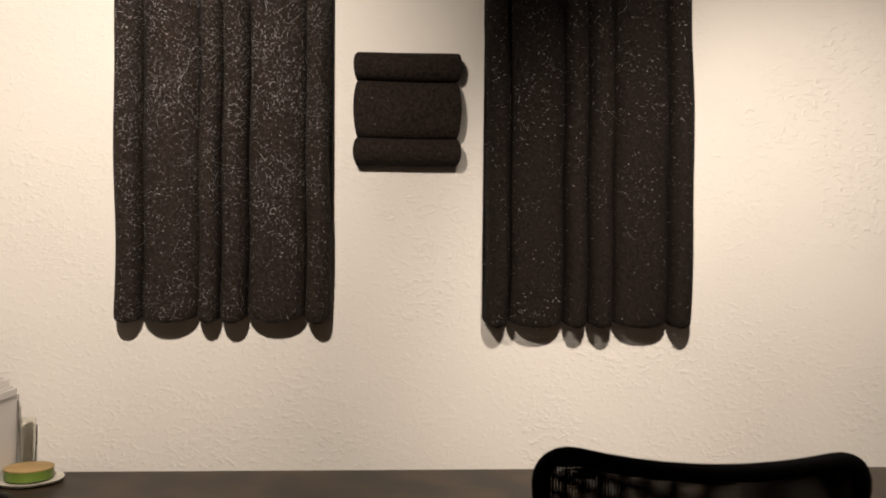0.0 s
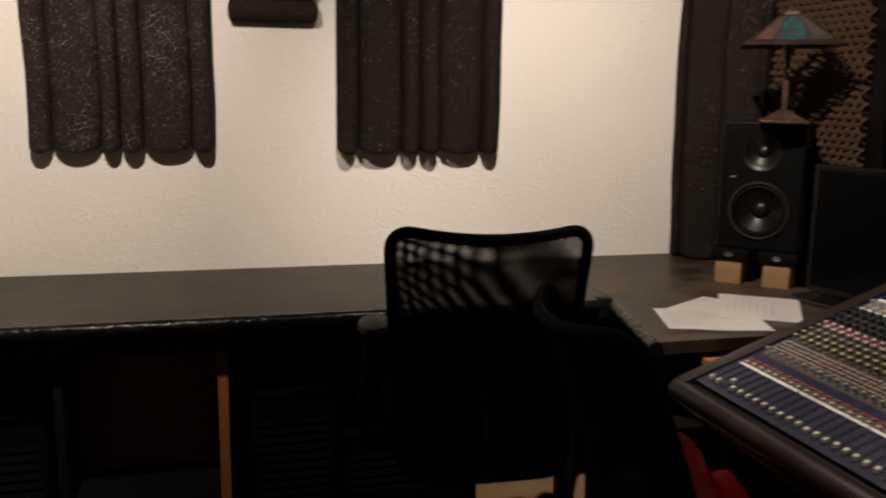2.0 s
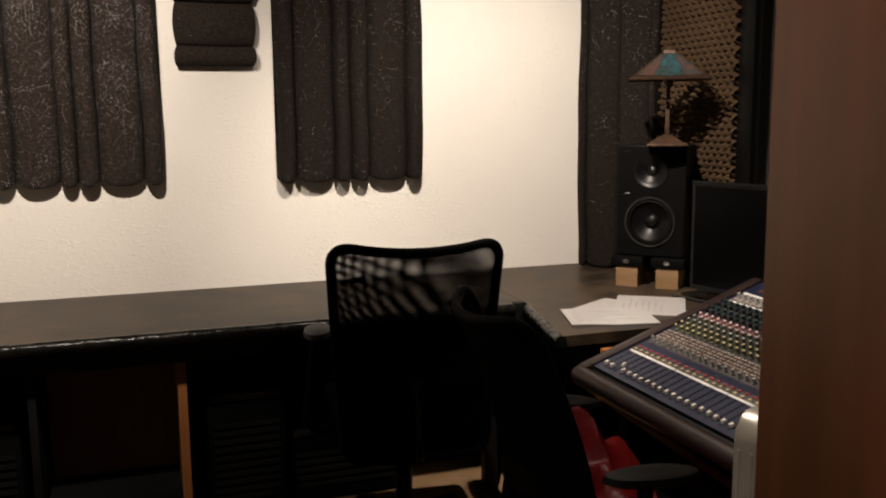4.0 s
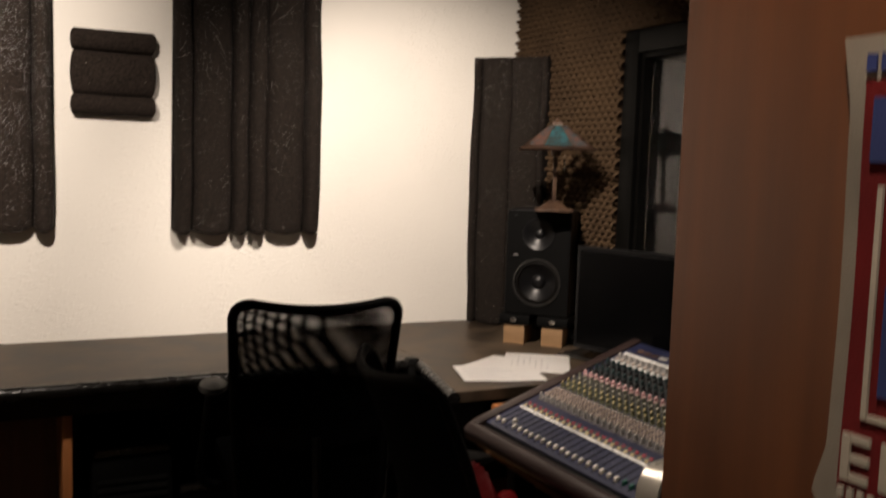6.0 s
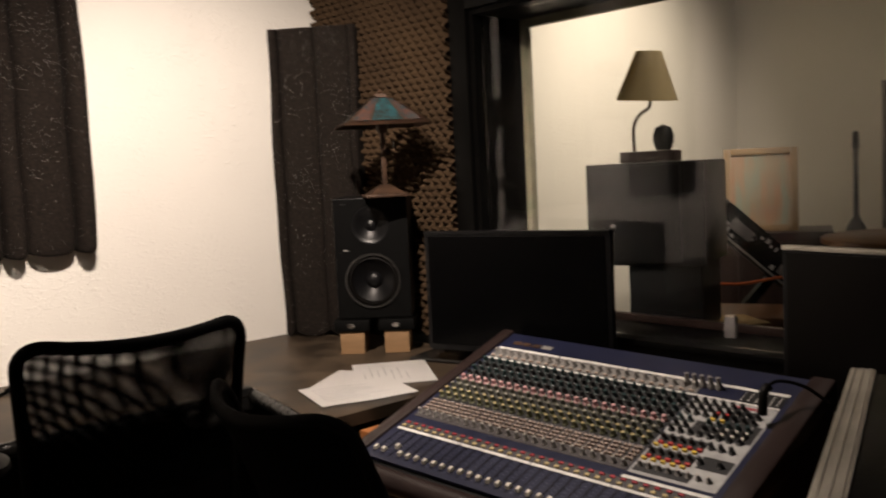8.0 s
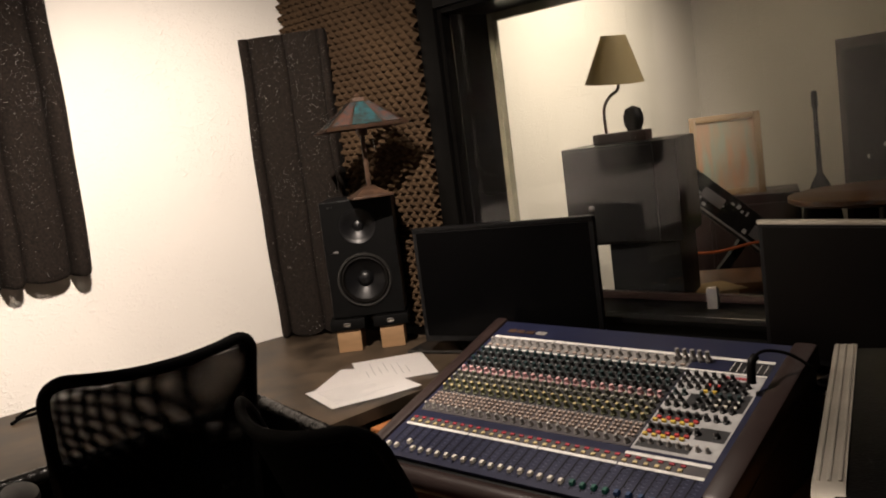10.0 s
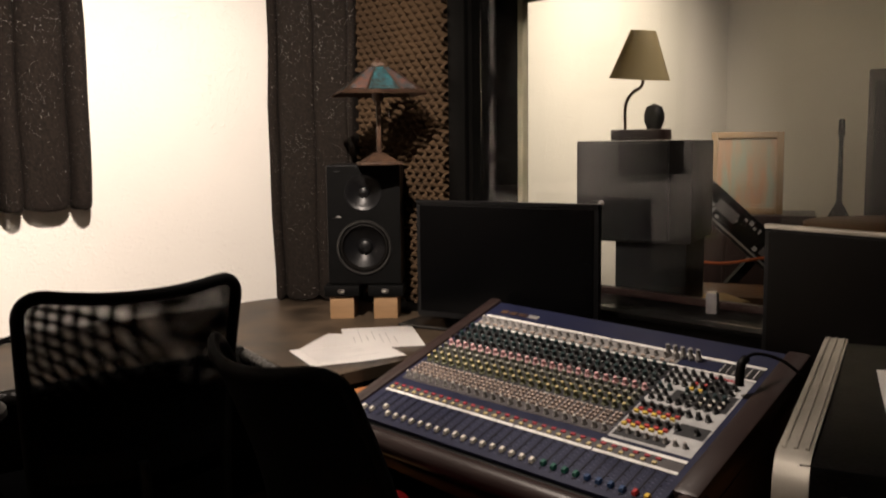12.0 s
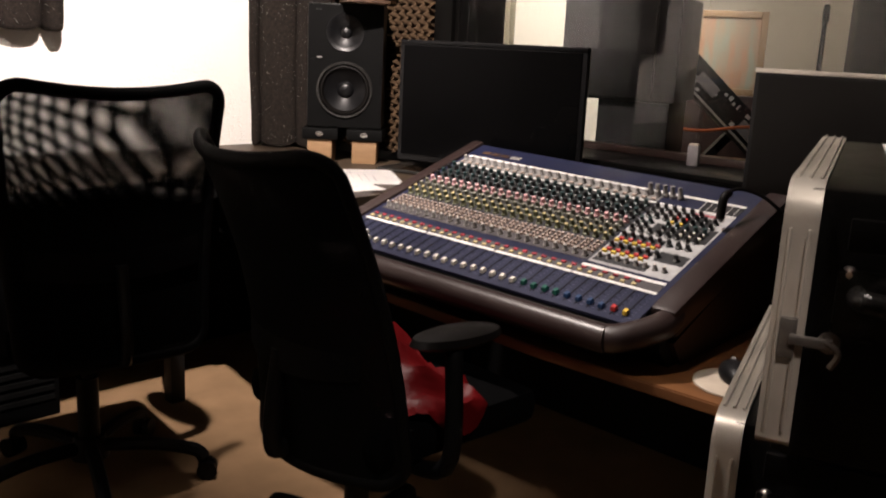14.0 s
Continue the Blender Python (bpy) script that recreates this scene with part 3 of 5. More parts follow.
def mixer_table():
    t = thing("mixer_table", "honey oak table that carries the mixing desk", "table")
    bm = bmesh.new()
    low = [bm.verts.new(p) for p in ((1.085, 1.50, 0.535), (1.655, 1.50, 0.535), (1.655, -0.05, 0.535), (1.075, -0.05, 0.535), (1.045, 0.60, 0.535))]
    f = bm.faces.new(low)
    ext = bmesh.ops.extrude_face_region(bm, geom=[f])
    bmesh.ops.translate(bm, vec=(0, 0, 0.025), verts=[v for v in ext["geom"] if isinstance(v, bmesh.types.BMVert)])
    bmesh.ops.bevel(bm, geom=list(bm.edges), offset=0.003, segments=2, affect="EDGES")
    part("tabletop", bm, M_TABLE, t)
    for x, y in ((1.10, 0.0), (1.12, 1.30), (1.55, 0.0), (1.55, 1.30)):
        part("leg", boxes(((x, y, 0), (x + 0.05, y + 0.05, 0.534)), bevel=0.003), M_BLACK, t)
    part("riser", boxes(((1.07, 1.30, 0.562), (1.16, 1.385, 0.715)), bevel=0.003), M_ORANGE, t, "orange pine block under the mixer")
    return t


mixer_table()

MW, MD = 1.05, 0.70          # width, slope length
SLOPE = 18.0


def mixer():
    c = thing("mixing_desk", "navy mixing desk with coloured knobs, white faders and wooden cheeks", "mixer", pose(0.953, 1.315, 0.682, 0, 1.9, -85.5) @ Matrix.Diagonal((0.95, 1, 1, 1)))
    tilt = pose(0, 0, 0, SLOPE, 0, 0)
    drop = MD * math.sin(radians(SLOPE))
    # body: a wedge between the cheeks
    run = MD * math.cos(radians(SLOPE))
    low = -0.108
    body = bmesh.new()
    pts = [(0.13, low), (0.030, -0.050), (0.0, -0.03), (0.012, -0.004), (run - 0.01, drop - 0.006), (run, drop - 0.02), (run, low)]
    a = [body.verts.new((0.02, y, z)) for y, z in pts]
    b = [body.verts.new((MW - 0.11, y, z)) for y, z in pts]
    for i in range(len(pts)):
        j = (i + 1) % len(pts)
        body.faces.new((a[i], a[j], b[j], b[i]))
    body.faces.new(a)
    body.faces.new(b[::-1])
    part("body", body, M_BLACK, c, smooth=False)
    end = bmesh.new()
    pts = [(0.16, low), (0.085, -0.04), (0.085, 0.01), (run, drop - 0.02), (run, low)]
    a = [end.verts.new((MW - 0.109, y, z)) for y, z in pts]
    b = [end.verts.new((MW - 0.02, y, z)) for y, z in pts]
    for i in range(5):
        end.faces.new((a[i], a[(i + 1) % 5], b[(i + 1) % 5], b[i]))
    end.faces.new(a)
    end.faces.new(b[::-1])
    part("end_body", end, M_BLACK, c, smooth=False)
    for x0, x1, nm in ((0.0, 0.045, "cheek"), (MW - 0.062, MW, "cheek")):
        ck = bmesh.new()
        box(ck, (x0, 0.0 if x0 < 0.1 else 0.105, -0.055), (x1, MD + 0.008, 0.012), 0.012, tilt)
        part(nm, ck, M_CHEEK, c, "dark brown padded end cheek")
        p2 = bmesh.new()
        y9 = 0.03 if x0 < 0.1 else 0.12
        aa = [p2.verts.new((x0 + 0.006, y, z)) for y, z in ((y9 + 0.07, low), (y9, -0.03), (run, drop - 0.05), (run, low))]
        bb = [p2.verts.new((x1 - 0.006, y, z)) for y, z in ((y9 + 0.07, low), (y9, -0.03), (run, drop - 0.05), (run, low))]
        for i in range(4):
            p2.faces.new((aa[i], aa[(i + 1) % 4], bb[(i + 1) % 4], bb[i]))
        p2.faces.new(aa)
        p2.faces.new(bb[::-1])
        part("side_panel", p2, M_CHEEK, c, "dark brown wooden side", smooth=False)
    bol = bmesh.new()
    tube([(0.01, 0.004, -0.020), (MW * 0.5, 0.004, -0.020), (MW - 0.15, 0.004, -0.019), (MW - 0.105, 0.008, -0.018), (MW - 0.075, 0.026, -0.012), (MW - 0.045, 0.060, -0.001), (MW - 0.026, 0.095, 0.010), (MW - 0.025, 0.14, 0.024)], 0.030, 16, bol)
    part("armrest", bol, M_CHEEK, c, "dark brown padded front armrest")
    panel = part("panel", box(bmesh.new(), (0.046, 0.035, -0.004), (MW - 0.063, MD - 0.004, 0.004), 0.0, tilt), M_BLUE, c, "navy control panel", smooth=False)
    P = lambda u, v, h=0.0: tilt @ Matrix.Translation((u, v, 0.0042 + h))

    def plate(name, u0, u1, v0, v1, mat, h=0.0012, label=""):
        return part(name, box(bmesh.new(), (u0, v0, 0.0042), (u1, v1, 0.0042 + h), 0.0, tilt), mat, panel, label, smooth=False)

    U0, CH, N, FP = 0.060, 0.0288, 24, 0.0303
    UE = U0 + CH * N            # where the master section begins
    UR = MW - 0.078
    plate("top_stripe", U0, UR, 0.606, 0.616, M_WHITE, label="white printed stripe")
    plate("second_stripe", U0, UR, 0.548, 0.554, M_WHITE, label="white printed stripe")
    plate("scribble_strip", U0, UR, 0.159, 0.168, M_WHITE, label="white channel label strip")
    plate("group_strip", UE, UR, 0.200, 0.210, M_WHITE, label="white printed stripe")
    plate("switch_field", U0, UR, 0.169, 0.198, M_ASH, 0.0008, "ash grey switch field")
    plate("button_field", U0, UE, 0.225, 0.317, M_ASH, 0.0008, "grey button field")
    plate("knob_field", U0, UE, 0.318, 0.546, M_FIELD, 0.0008, "dark grey channel field")
    plate("grey_field", U0, UE, 0.558, 0.602, M_GREY, 0.0008, "grey gain field")
    plate("master_field", UE + 0.004, UR, 0.222, 0.546, M_PRINT, 0.0006, "pale master section print")
    for u0, u1, v0, v1 in ((0.010, 0.150, 0.232, 0.262), (0.010, 0.128, 0.286, 0.322), (0.010, 0.128, 0.342, 0.378), (0.140, 0.216, 0.286, 0.330),
                           (0.060, 0.112, 0.404, 0.452), (0.122, 0.190, 0.400, 0.520), (0.194, 0.216, 0.400, 0.470)):
        plate("master_block", UE + u0, UE + u1, v0, v1, M_FIELD, 0.0012, "dark master section block")
    plate("meter_field", UR - 0.105, UR, 0.558, 0.602, M_KBLACK, 0.001, "dark meter window")
    for k in range(6):
        plate("meter_line", UR - 0.103 + 0.018 * k, UR - 0.1015 + 0.018 * k, 0.560, 0.600, M_WHITE, 0.0016)
    for k in range(9):
        plate("red_dash", UR - 0.100 + 0.0085 * k, UR - 0.0935 + 0.0085 * k, 0.528, 0.537, M_WINE, 0.0018, "red printed dash")
    # logo bars
    for u0, u1, mat in ((0.09, 0.118, M_BRONZE), (0.125, 0.153, M_BRONZE), (0.16, 0.19, M_BRONZE), (0.198, 0.235, M_GREY)):
        plate("logo_bar", u0, u1, 0.637, 0.655, mat)

    def knob_mesh(name, mat, r, h, line=True):
        bm = lathe([(r * 1.15, 0), (r * 1.15, h * 0.25), (r * 0.82, h * 0.35), (r * 0.72, h), (r * 0.3, h + 0.0005)], 9)
        me = bpy.data.meshes.new(name)
        bm.to_mesh(me)
        bm.free()
        me.materials.append(mat)
        shade(me, 50)
        return me

    kinds = {n: knob_mesh("knob_" + n, m, r, h) for n, m, r, h in (
        ("grey", M_GREY, 0.0070, 0.016), ("teal", M_TEAL, 0.0082, 0.018), ("black", M_KBLACK, 0.0084, 0.019), ("pink", M_PINK, 0.0076, 0.016),
        ("olive", M_OLIVE, 0.0078, 0.017), ("sage", M_SAGE, 0.0078, 0.017), ("tan", M_CREAM, 0.0050, 0.009), ("red", M_RED, 0.0065, 0.012), ("yellow", M_YELLOW, 0.0065, 0.012))}
    tip = bpy.data.meshes.new("cap_line")
    bm = box(bmesh.new(), (-0.0011, -0.002, 0), (0.0011, 0.006, 0.0012))
    bm.to_mesh(tip)
    bm.free()
    tip.materials.append(M_CREAM)
    tip_yellow = bpy.data.meshes.new("cap_disc")
    bm = lathe([(0.0044, 0), (0.0042, 0.0014), (0.0, 0.0018)], 8)
    bm.to_mesh(tip_yellow)
    bm.free()
    tip_yellow.materials.append(M_SAND)
    rnd = random.Random(5)
    rows = ((0.580, "grey"), (0.526, "teal"), (0.501, "black"), (0.476, "teal"), (0.451, "black"), (0.426, "pink"), (0.402, "sage"), (0.378, "sage"), (0.354, "olive"), (0.330, "olive"), (0.240, "grey"))
    for k in range(N):
        u = U0 + CH * (k + 0.5)
        for v, kind in rows:
            kb = share("knob", kinds[kind], panel, P(u, v) @ pose(0, 0, 0, 0, 0, rnd.uniform(-60, 60)))
            kb.scale = (1, 1, 1)
            mark = tip_yellow if kind == "olive" else tip
            share("pointer", mark, kb, pose(0, 0, 0.0165 if kind != "pink" else 0.0152))
    # small push buttons and white faders, joined where they are too small to pick apart
    bm = bmesh.new()
    for k in range(N):
        u = U0 + CH * (k + 0.5)
        for v in (0.262, 0.276, 0.290, 0.304):
            for du in (-0.006, 0.006):
                box(bm, (u + du - 0.0032, v - 0.0034, 0.005), (u + du + 0.0032, v + 0.0034, 0.011))
        for v in (0.563,):
            box(bm, (u - 0.006, v - 0.003, 0.005), (u + 0.006, v + 0.003, 0.010))
    bmesh.ops.transform(bm, matrix=tilt, verts=bm.verts)
    tagged(part("push_button_field", bm, M_TAN, panel, "rows of small cream push buttons", smooth=False), kind="stuff")
    bm = bmesh.new()
    for k in range(N + 6):
        u = U0 + CH * (k + 0.5)
        if u < UR:
            box(bm, (u - 0.0060, 0.188, 0.004), (u + 0.0060, 0.195, 0.008))
    bmesh.ops.transform(bm, matrix=tilt, verts=bm.verts)
    tagged(part("mute_buttons", bm, M_WINE, panel, "row of red mute buttons", smooth=False), kind="stuff")
    bm = bmesh.new()
    for k in range(N + 6):
        u = U0 + CH * (k + 0.5)
        if u < UR:
            box(bm, (u - 0.0070, 0.172, 0.0048), (u + 0.0030, 0.180, 0.0085))
    bmesh.ops.transform(bm, matrix=tilt, verts=bm.verts)
    tagged(part("solo_buttons", bm, M_SAND, panel, "row of yellow solo buttons", smooth=False), kind="stuff")
    bm = bmesh.new()
    for k in range(N):
        u = U0 + CH * (k + 0.5)
        for v, kind in rows:
            if kind in ("pink", "olive", "sage"):
                box(bm, (u - 0.009, v - 0.0138, 0.0040), (u + 0.009, v - 0.0122, 0.0048))
    bmesh.ops.transform(bm, matrix=tilt, verts=bm.verts)
    tagged(part("scale_print", bm, M_WHITE, panel, "white scale print between the knobs", smooth=False), kind="stuff")
    bm = bmesh.new()
    for k in range(N + 8):
        u = U0 + FP * (k + 0.5)
        if u < UR:
            box(bm, (u - 0.0012, 0.052, 0.0038), (u + 0.0012, 0.160, 0.0052))
            for q in range(6):
                box(bm, (u + 0.004, 0.056 + 0.019 * q, 0.0040), (u + 0.0085, 0.0568 + 0.019 * q, 0.0049))
    bmesh.ops.transform(bm, matrix=tilt, verts=bm.verts)
    tagged(part("fader_slot_field", bm, M_BLACK, panel, smooth=False), kind="stuff")

    bm = bmesh.new()
    for k in range(N + 7):
        u = U0 + FP * (k + 1.0)
        if u < UR:
            for q in range(9):
                box(bm, (u - 0.0035, 0.056 + 0.012 * q, 0.0040), (u + 0.0035, 0.0570 + 0.012 * q, 0.0047))
    bmesh.ops.transform(bm, matrix=tilt, verts=bm.verts)
    tagged(part("fader_scale_print", bm, M_HAZE, panel, "pale blue fader scale marks", smooth=False), kind="stuff")
    bm = bmesh.new()
    for k in range(3):
        u = U0 + CH * 8 * (k + 1)
        for v0, v1 in ((0.158, 0.169), (0.604, 0.618)):
            box(bm, (u - 0.0014, v0, 0.0052), (u + 0.0014, v1, 0.0062))
    bmesh.ops.transform(bm, matrix=tilt, verts=bm.verts)
    tagged(part("bank_divider", bm, M_BLUE, panel, "navy dividers between the channel banks", smooth=False), kind="stuff")

    def cap_mesh(mat):
        bm = bmesh.new()
        a = [bm.verts.new((x, y, z)) for x, y, z in ((-0.0068, -0.011, 0.002), (0.0068, -0.011, 0.002), (0.0068, 0.011, 0.002), (-0.0068, 0.011, 0.002))]
        t = [bm.verts.new((x, y, z)) for x, y, z in ((-0.0055, -0.008, 0.012), (0.0055, -0.008, 0.012), (0.0055, 0.008, 0.012), (-0.0055, 0.008, 0.012))]
        for i in range(4):
            bm.faces.new((a[i], a[(i + 1) % 4], t[(i + 1) % 4], t[i]))
        bm.faces.new(t)
        me = bpy.data.meshes.new("fader_cap")
        bm.to_mesh(me)
        bm.free()
        me.materials.append(mat)
        return me

    caps = [cap_mesh(m) for m in (M_CREAM, M_GREEN, M_BLUECAP, M_RED, M_YELLOW)]
    for k in range(N + 8):
        u = U0 + FP * (k + 0.5)
        if u > UR or k > 29:
            break
        which = 0 if k < 20 else 1 if k < 24 else 2 if k < 28 else 3 if k < 29 else 4
        cap = share("fader_cap", caps[which], panel, P(u, 0.066 + (0.020 if k == 2 else 0.0) + 0.004 * rnd.random()))
        cap.scale = (0.80, 0.72, 0.85)
    # master section: knobs on dark blocks, square red and yellow push buttons below them
    def push_mesh(mat):
        bm = box(bmesh.new(), (-0.006, -0.0038, 0), (0.006, 0.0038, 0.007), 0.001)
        me = bpy.data.meshes.new("push_button")
        bm.to_mesh(me)
        bm.free()
        me.materials.append(mat)
        return me

    pushes = [push_mesh(m) for m in (M_RED, M_YELLOW, M_CREAM)]
    for i in range(8):
        u = UE + 0.020 + 0.0245 * i
        if u > UR - 0.006:
            continue
        for v, kind in ((0.251, "grey"), (0.305, "black"), (0.361, "black"), (0.398, "black"), (0.422, "black"), (0.446, "teal"), (0.476, "black"), (0.500, "black"), (0.524, "black")):
            if i == 2 and 0.40 < v < 0.45 or i == 6 and v in (0.305, 0.524):
                continue
            kb = share("knob", kinds[kind], panel, P(u, v) @ pose(0, 0, 0, 0, 0, rnd.uniform(-60, 60)))
            kb.scale = (0.9, 0.9, 0.85)
            share("pointer", tip, kb, pose(0, 0, 0.0178 if kind == "black" else 0.0165))
        if i < 5:
            for v in (0.276, 0.332):
                share("push_button", pushes[1], panel, P(u - 0.003, v))
                share("push_button", pushes[0], panel, P(u + 0.004, v + 0.011))
        if i in (3, 4):
            share("push_button", pushes[1], panel, P(u, 0.463))
            share("push_button", pushes[0], panel, P(u, 0.488))
        if i > 4:
            share("push_button", pushes[2], panel, P(u, 0.412))
            share("push_button", pushes[2], panel, P(u, 0.432))
    for i in range(5):
        kb = share("knob", kinds["grey"], panel, P(UE - 0.04 + 0.022 * i, 0.592))
        kb.scale = (1.15, 1.15, 2.0)
    return c


mixer()


def window_hook():
    h = thing("wall_hook", "small brass hook screwed above the window", "hook", pose(XW - 0.030, 0.905, Z1 + 0.02))
    part("plate", boxes(((-0.003, -0.012, 0), (0, 0.012, 0.03)), bevel=0.001), M_ALU, h)
    part("hook", tube([(-0.003, 0, 0.015), (-0.02, 0, 0.012), (-0.022, 0, 0.0), (-0.012, 0, -0.008)], 0.004, 8), M_ALU, h)


window_hook()

# ---- on the desk: speaker, lamp, screens, papers ----


def speaker():
    s = thing("studio_monitor", "black two-way studio loudspeaker facing the room", "loudspeaker", pose(1.618, 2.000, 0.884, 0, 0, -45))
    w, d, h = 0.268, 0.30, 0.435
    k = 0.018
    part("cabinet", boxes(((-w / 2, 0.060, 0), (w / 2, d, h)), ((-w / 2, 0, 0), (-w / 2 + k, 0.06, h)), ((w / 2 - k, 0, 0), (w / 2, 0.06, h)),
                          ((-w / 2 + k, 0, 0), (w / 2 - k, 0.06, k)), ((-w / 2 + k, 0, h - k), (w / 2 - k, 0.06, h)), bevel=0.005), M_PLASTIC, s)

    def holed(z0, z1, cz, r):
        """Front board with a round hole."""
        bm, x1, n = bmesh.new(), w / 2 - 0.004, 48
        rim = []
        for i in range(n):
            a = 2 * math.pi * (i + 0.5) / n
            c, q = math.cos(a), math.sin(a)
            reach = min(x1 / abs(c), (z1 - cz if q > 0 else cz - z0) / abs(q))
            rim.append([bm.verts.new(p) for p in ((c * reach, -0.005, cz + q * reach), (c * r, -0.005, cz + q * r), (c * r, 0.010, cz + q * r))])
        for i in range(n):
            a, b = rim[i], rim[(i + 1) % n]
            bm.faces.new((a[0], b[0], b[1], a[1]))
            bm.faces.new((a[1], b[1], b[2], a[2]))
        for cx in (-x1, x1):
            for ez in (z0, z1):
                near = sorted((v[0] for v in rim), key=lambda v: (v.co.x - cx) ** 2 + (v.co.z - ez) ** 2)[:2]
                bm.faces.new((near[0], near[1], bm.verts.new((cx, -0.005, ez))))
        return bm

    part("baffle", holed(0.004, 0.2415, 0.136, 0.094), M_MATTE, s, smooth=False)
    part("baffle", holed(0.2425, h - 0.004, 0.336, 0.066), M_MATTE, s, smooth=False)
    at = lambda x, z, y=-0.0052: pose(x, y, z, 90, 0, 0)
    part("woofer_ring", lathe([(0.100, 0.0), (0.100, 0.005), (0.097, 0.008), (0.092, 0.007), (0.091, -0.004)], 48, cap=False), M_RING, s, "paler rim round the woofer", m=at(0, 0.136))
    part("surround", lathe([(0.0905, -0.004), (0.086, 0.003), (0.080, 0.004), (0.075, -0.003), (0.074, -0.006)], 48, cap=False), M_RUBBER, s, "black rubber surround", m=at(0, 0.136))
    part("woofer_cone", lathe([(0.0738, -0.006), (0.055, -0.020), (0.036, -0.031), (0.030, -0.034), (0.029, -0.030), (0.022, -0.023), (0.012, -0.019), (0.0, -0.0175)], 48, cap=False), M_CONE, s, "glossy dark woofer cone", m=at(0, 0.136))
    part("tweeter_guide", lathe([(0.068, 0.0), (0.067, 0.003), (0.063, 0.003), (0.050, -0.006), (0.034, -0.014), (0.022, -0.019), (0.021, -0.024)], 44, cap=False), M_CONE, s, "shallow round tweeter horn", m=at(0, 0.336))
    part("tweeter_dome", lathe([(0.0205, -0.022), (0.018, -0.014), (0.011, -0.010), (0.0, -0.008)], 24, cap=False), M_CONE, s, "glossy tweeter dome", m=at(0, 0.336))
    part("badge", boxes(((-0.100, -0.009, 0.246), (-0.082, -0.0055, 0.251))), M_GREY, s)
    part("badge", boxes(((-0.105, -0.009, 0.412), (-0.085, -0.0055, 0.415))), M_KBLACK, s)
    return s


speaker()


def isolation_pads():
    ms = pose(1.614, 2.000, 0.760, 0, 0, -45)
    for x, k in ((-0.125, 0), (0.035, 1)):
        p = thing("speaker_stand_pad", "raw pine block with a black foam pad under the loudspeaker", "speaker stand", ms @ pose(x, 0.0, 0), "speaker pads")
        part("block", boxes(((0, -0.02, 0), (0.088, 0.12, 0.082)), bevel=0.003), M_BLOCK, p, "raw pine block")
        part("pad", boxes(((-0.020, -0.03, 0.083), (0.110, 0.26, 0.123)), bevel=0.006), M_MATTE, p, "black rubber pad")
        part("clip", lathe([(0.014, 0), (0.014, 0.003), (0.008, 0.004)], 14), M_CHROME, p, "small chrome badge", m=pose(0.044, -0.0305, 0.104, 90, 0, 0) @ Matrix.Diagonal((1, 0.6, 1, 1)))


isolation_pads()


def table_lamp():
    l = thing("art_glass_lamp", "bronze table lamp with a four-sided teal and rose glass shade", "table lamp", pose(1.637, 1.927, 1.3205, 0, 0, -30))
    bm = boxes(((-0.074, -0.074, 0), (0.074, 0.074, 0.010)), bevel=0.003)
    part("base", bm, M_BRONZE, l)
    bm = bmesh.new()
    cone(bm, 0.088, 0.022, 0.032, pose(0, 0, 0.011, 0, 0, 45), 4)
    part("base_taper", bm, M_BRONZE, l)
    part("stem", boxes(((-0.008, -0.008, 0.040), (0.008, 0.008, 0.27)), bevel=0.003), M_BRONZE, l, "square bronze stem")
    part("socket", lathe([(0.016, 0), (0.02, 0.01), (0.02, 0.035), (0.012, 0.045)], 14), M_BRONZE, l, m=pose(0, 0, 0.222))
    shade_ = part("shade", cone(bmesh.new(), 0.030, 0.026, 0.012, pose(0, 0, 0.345, 0, 0, 45), 4), M_BRONZE, l, "leaded glass shade")
    r0, r1, z0, z1 = 0.150, 0.032, 0.245, 0.345
    for k in range(4):
        rot = pose(0, 0, 0, 0, 0, 90 * k)
        # bronze corner ribs and rim, art glass between
        def on(s, t, out=0.0):
            r = r0 + (r1 - r0) * t
            return Vector((r + out, s * r, z0 + (z1 - z0) * t))
        def panel_bm(s0, s1, t0, t1, out):
            bm = bmesh.new()
            q = [bm.verts.new(rot @ on(s, t, out)) for s, t in ((s0, t0), (s1, t0), (s1, t1), (s0, t1))]
            f = bm.faces.new(q)
            bmesh.ops.solidify(bm, geom=[f], thickness=0.003)
            return bm
        part("glass_panel", panel_bm(-0.42, 0.42, 0.16, 0.96, 0.0), M_GTEAL, shade_, "mottled teal glass", smooth=False)
        part("glass_panel", panel_bm(-0.90, -0.46, 0.16, 0.96, 0.0), M_GROSE, shade_, "mottled rose glass", smooth=False)
        part("glass_panel", panel_bm(0.46, 0.90, 0.16, 0.96, 0.0), M_GROSE, shade_, "mottled rose glass", smooth=False)
        part("rim", panel_bm(-1.0, 1.0, 0.0, 0.14, 0.003), M_BRONZE, shade_, smooth=False)
        for s in (-0.95, -0.44, 0.44, 0.95):
            part("rib", panel_bm(s - 0.04, s + 0.04, 0.10, 1.0, 0.0035), M_BRONZE, shade_, smooth=False)
    part("finial", lathe([(0.008, 0), (0.011, 0.006), (0.005, 0.014), (0.0, 0.018)], 12), M_BRONZE, l, m=pose(0, 0, 0.357))
    bm = bmesh.new()
    for k in range(9):
        bmesh.ops.create_icosphere(bm, subdivisions=1, radius=0.0024, matrix=pose(0.035, -0.020, 0.235 - 0.009 * k))
    part("pull_chain", bm, M_CHROME, l, "bright beaded pull chain")
    return l


table_lamp()


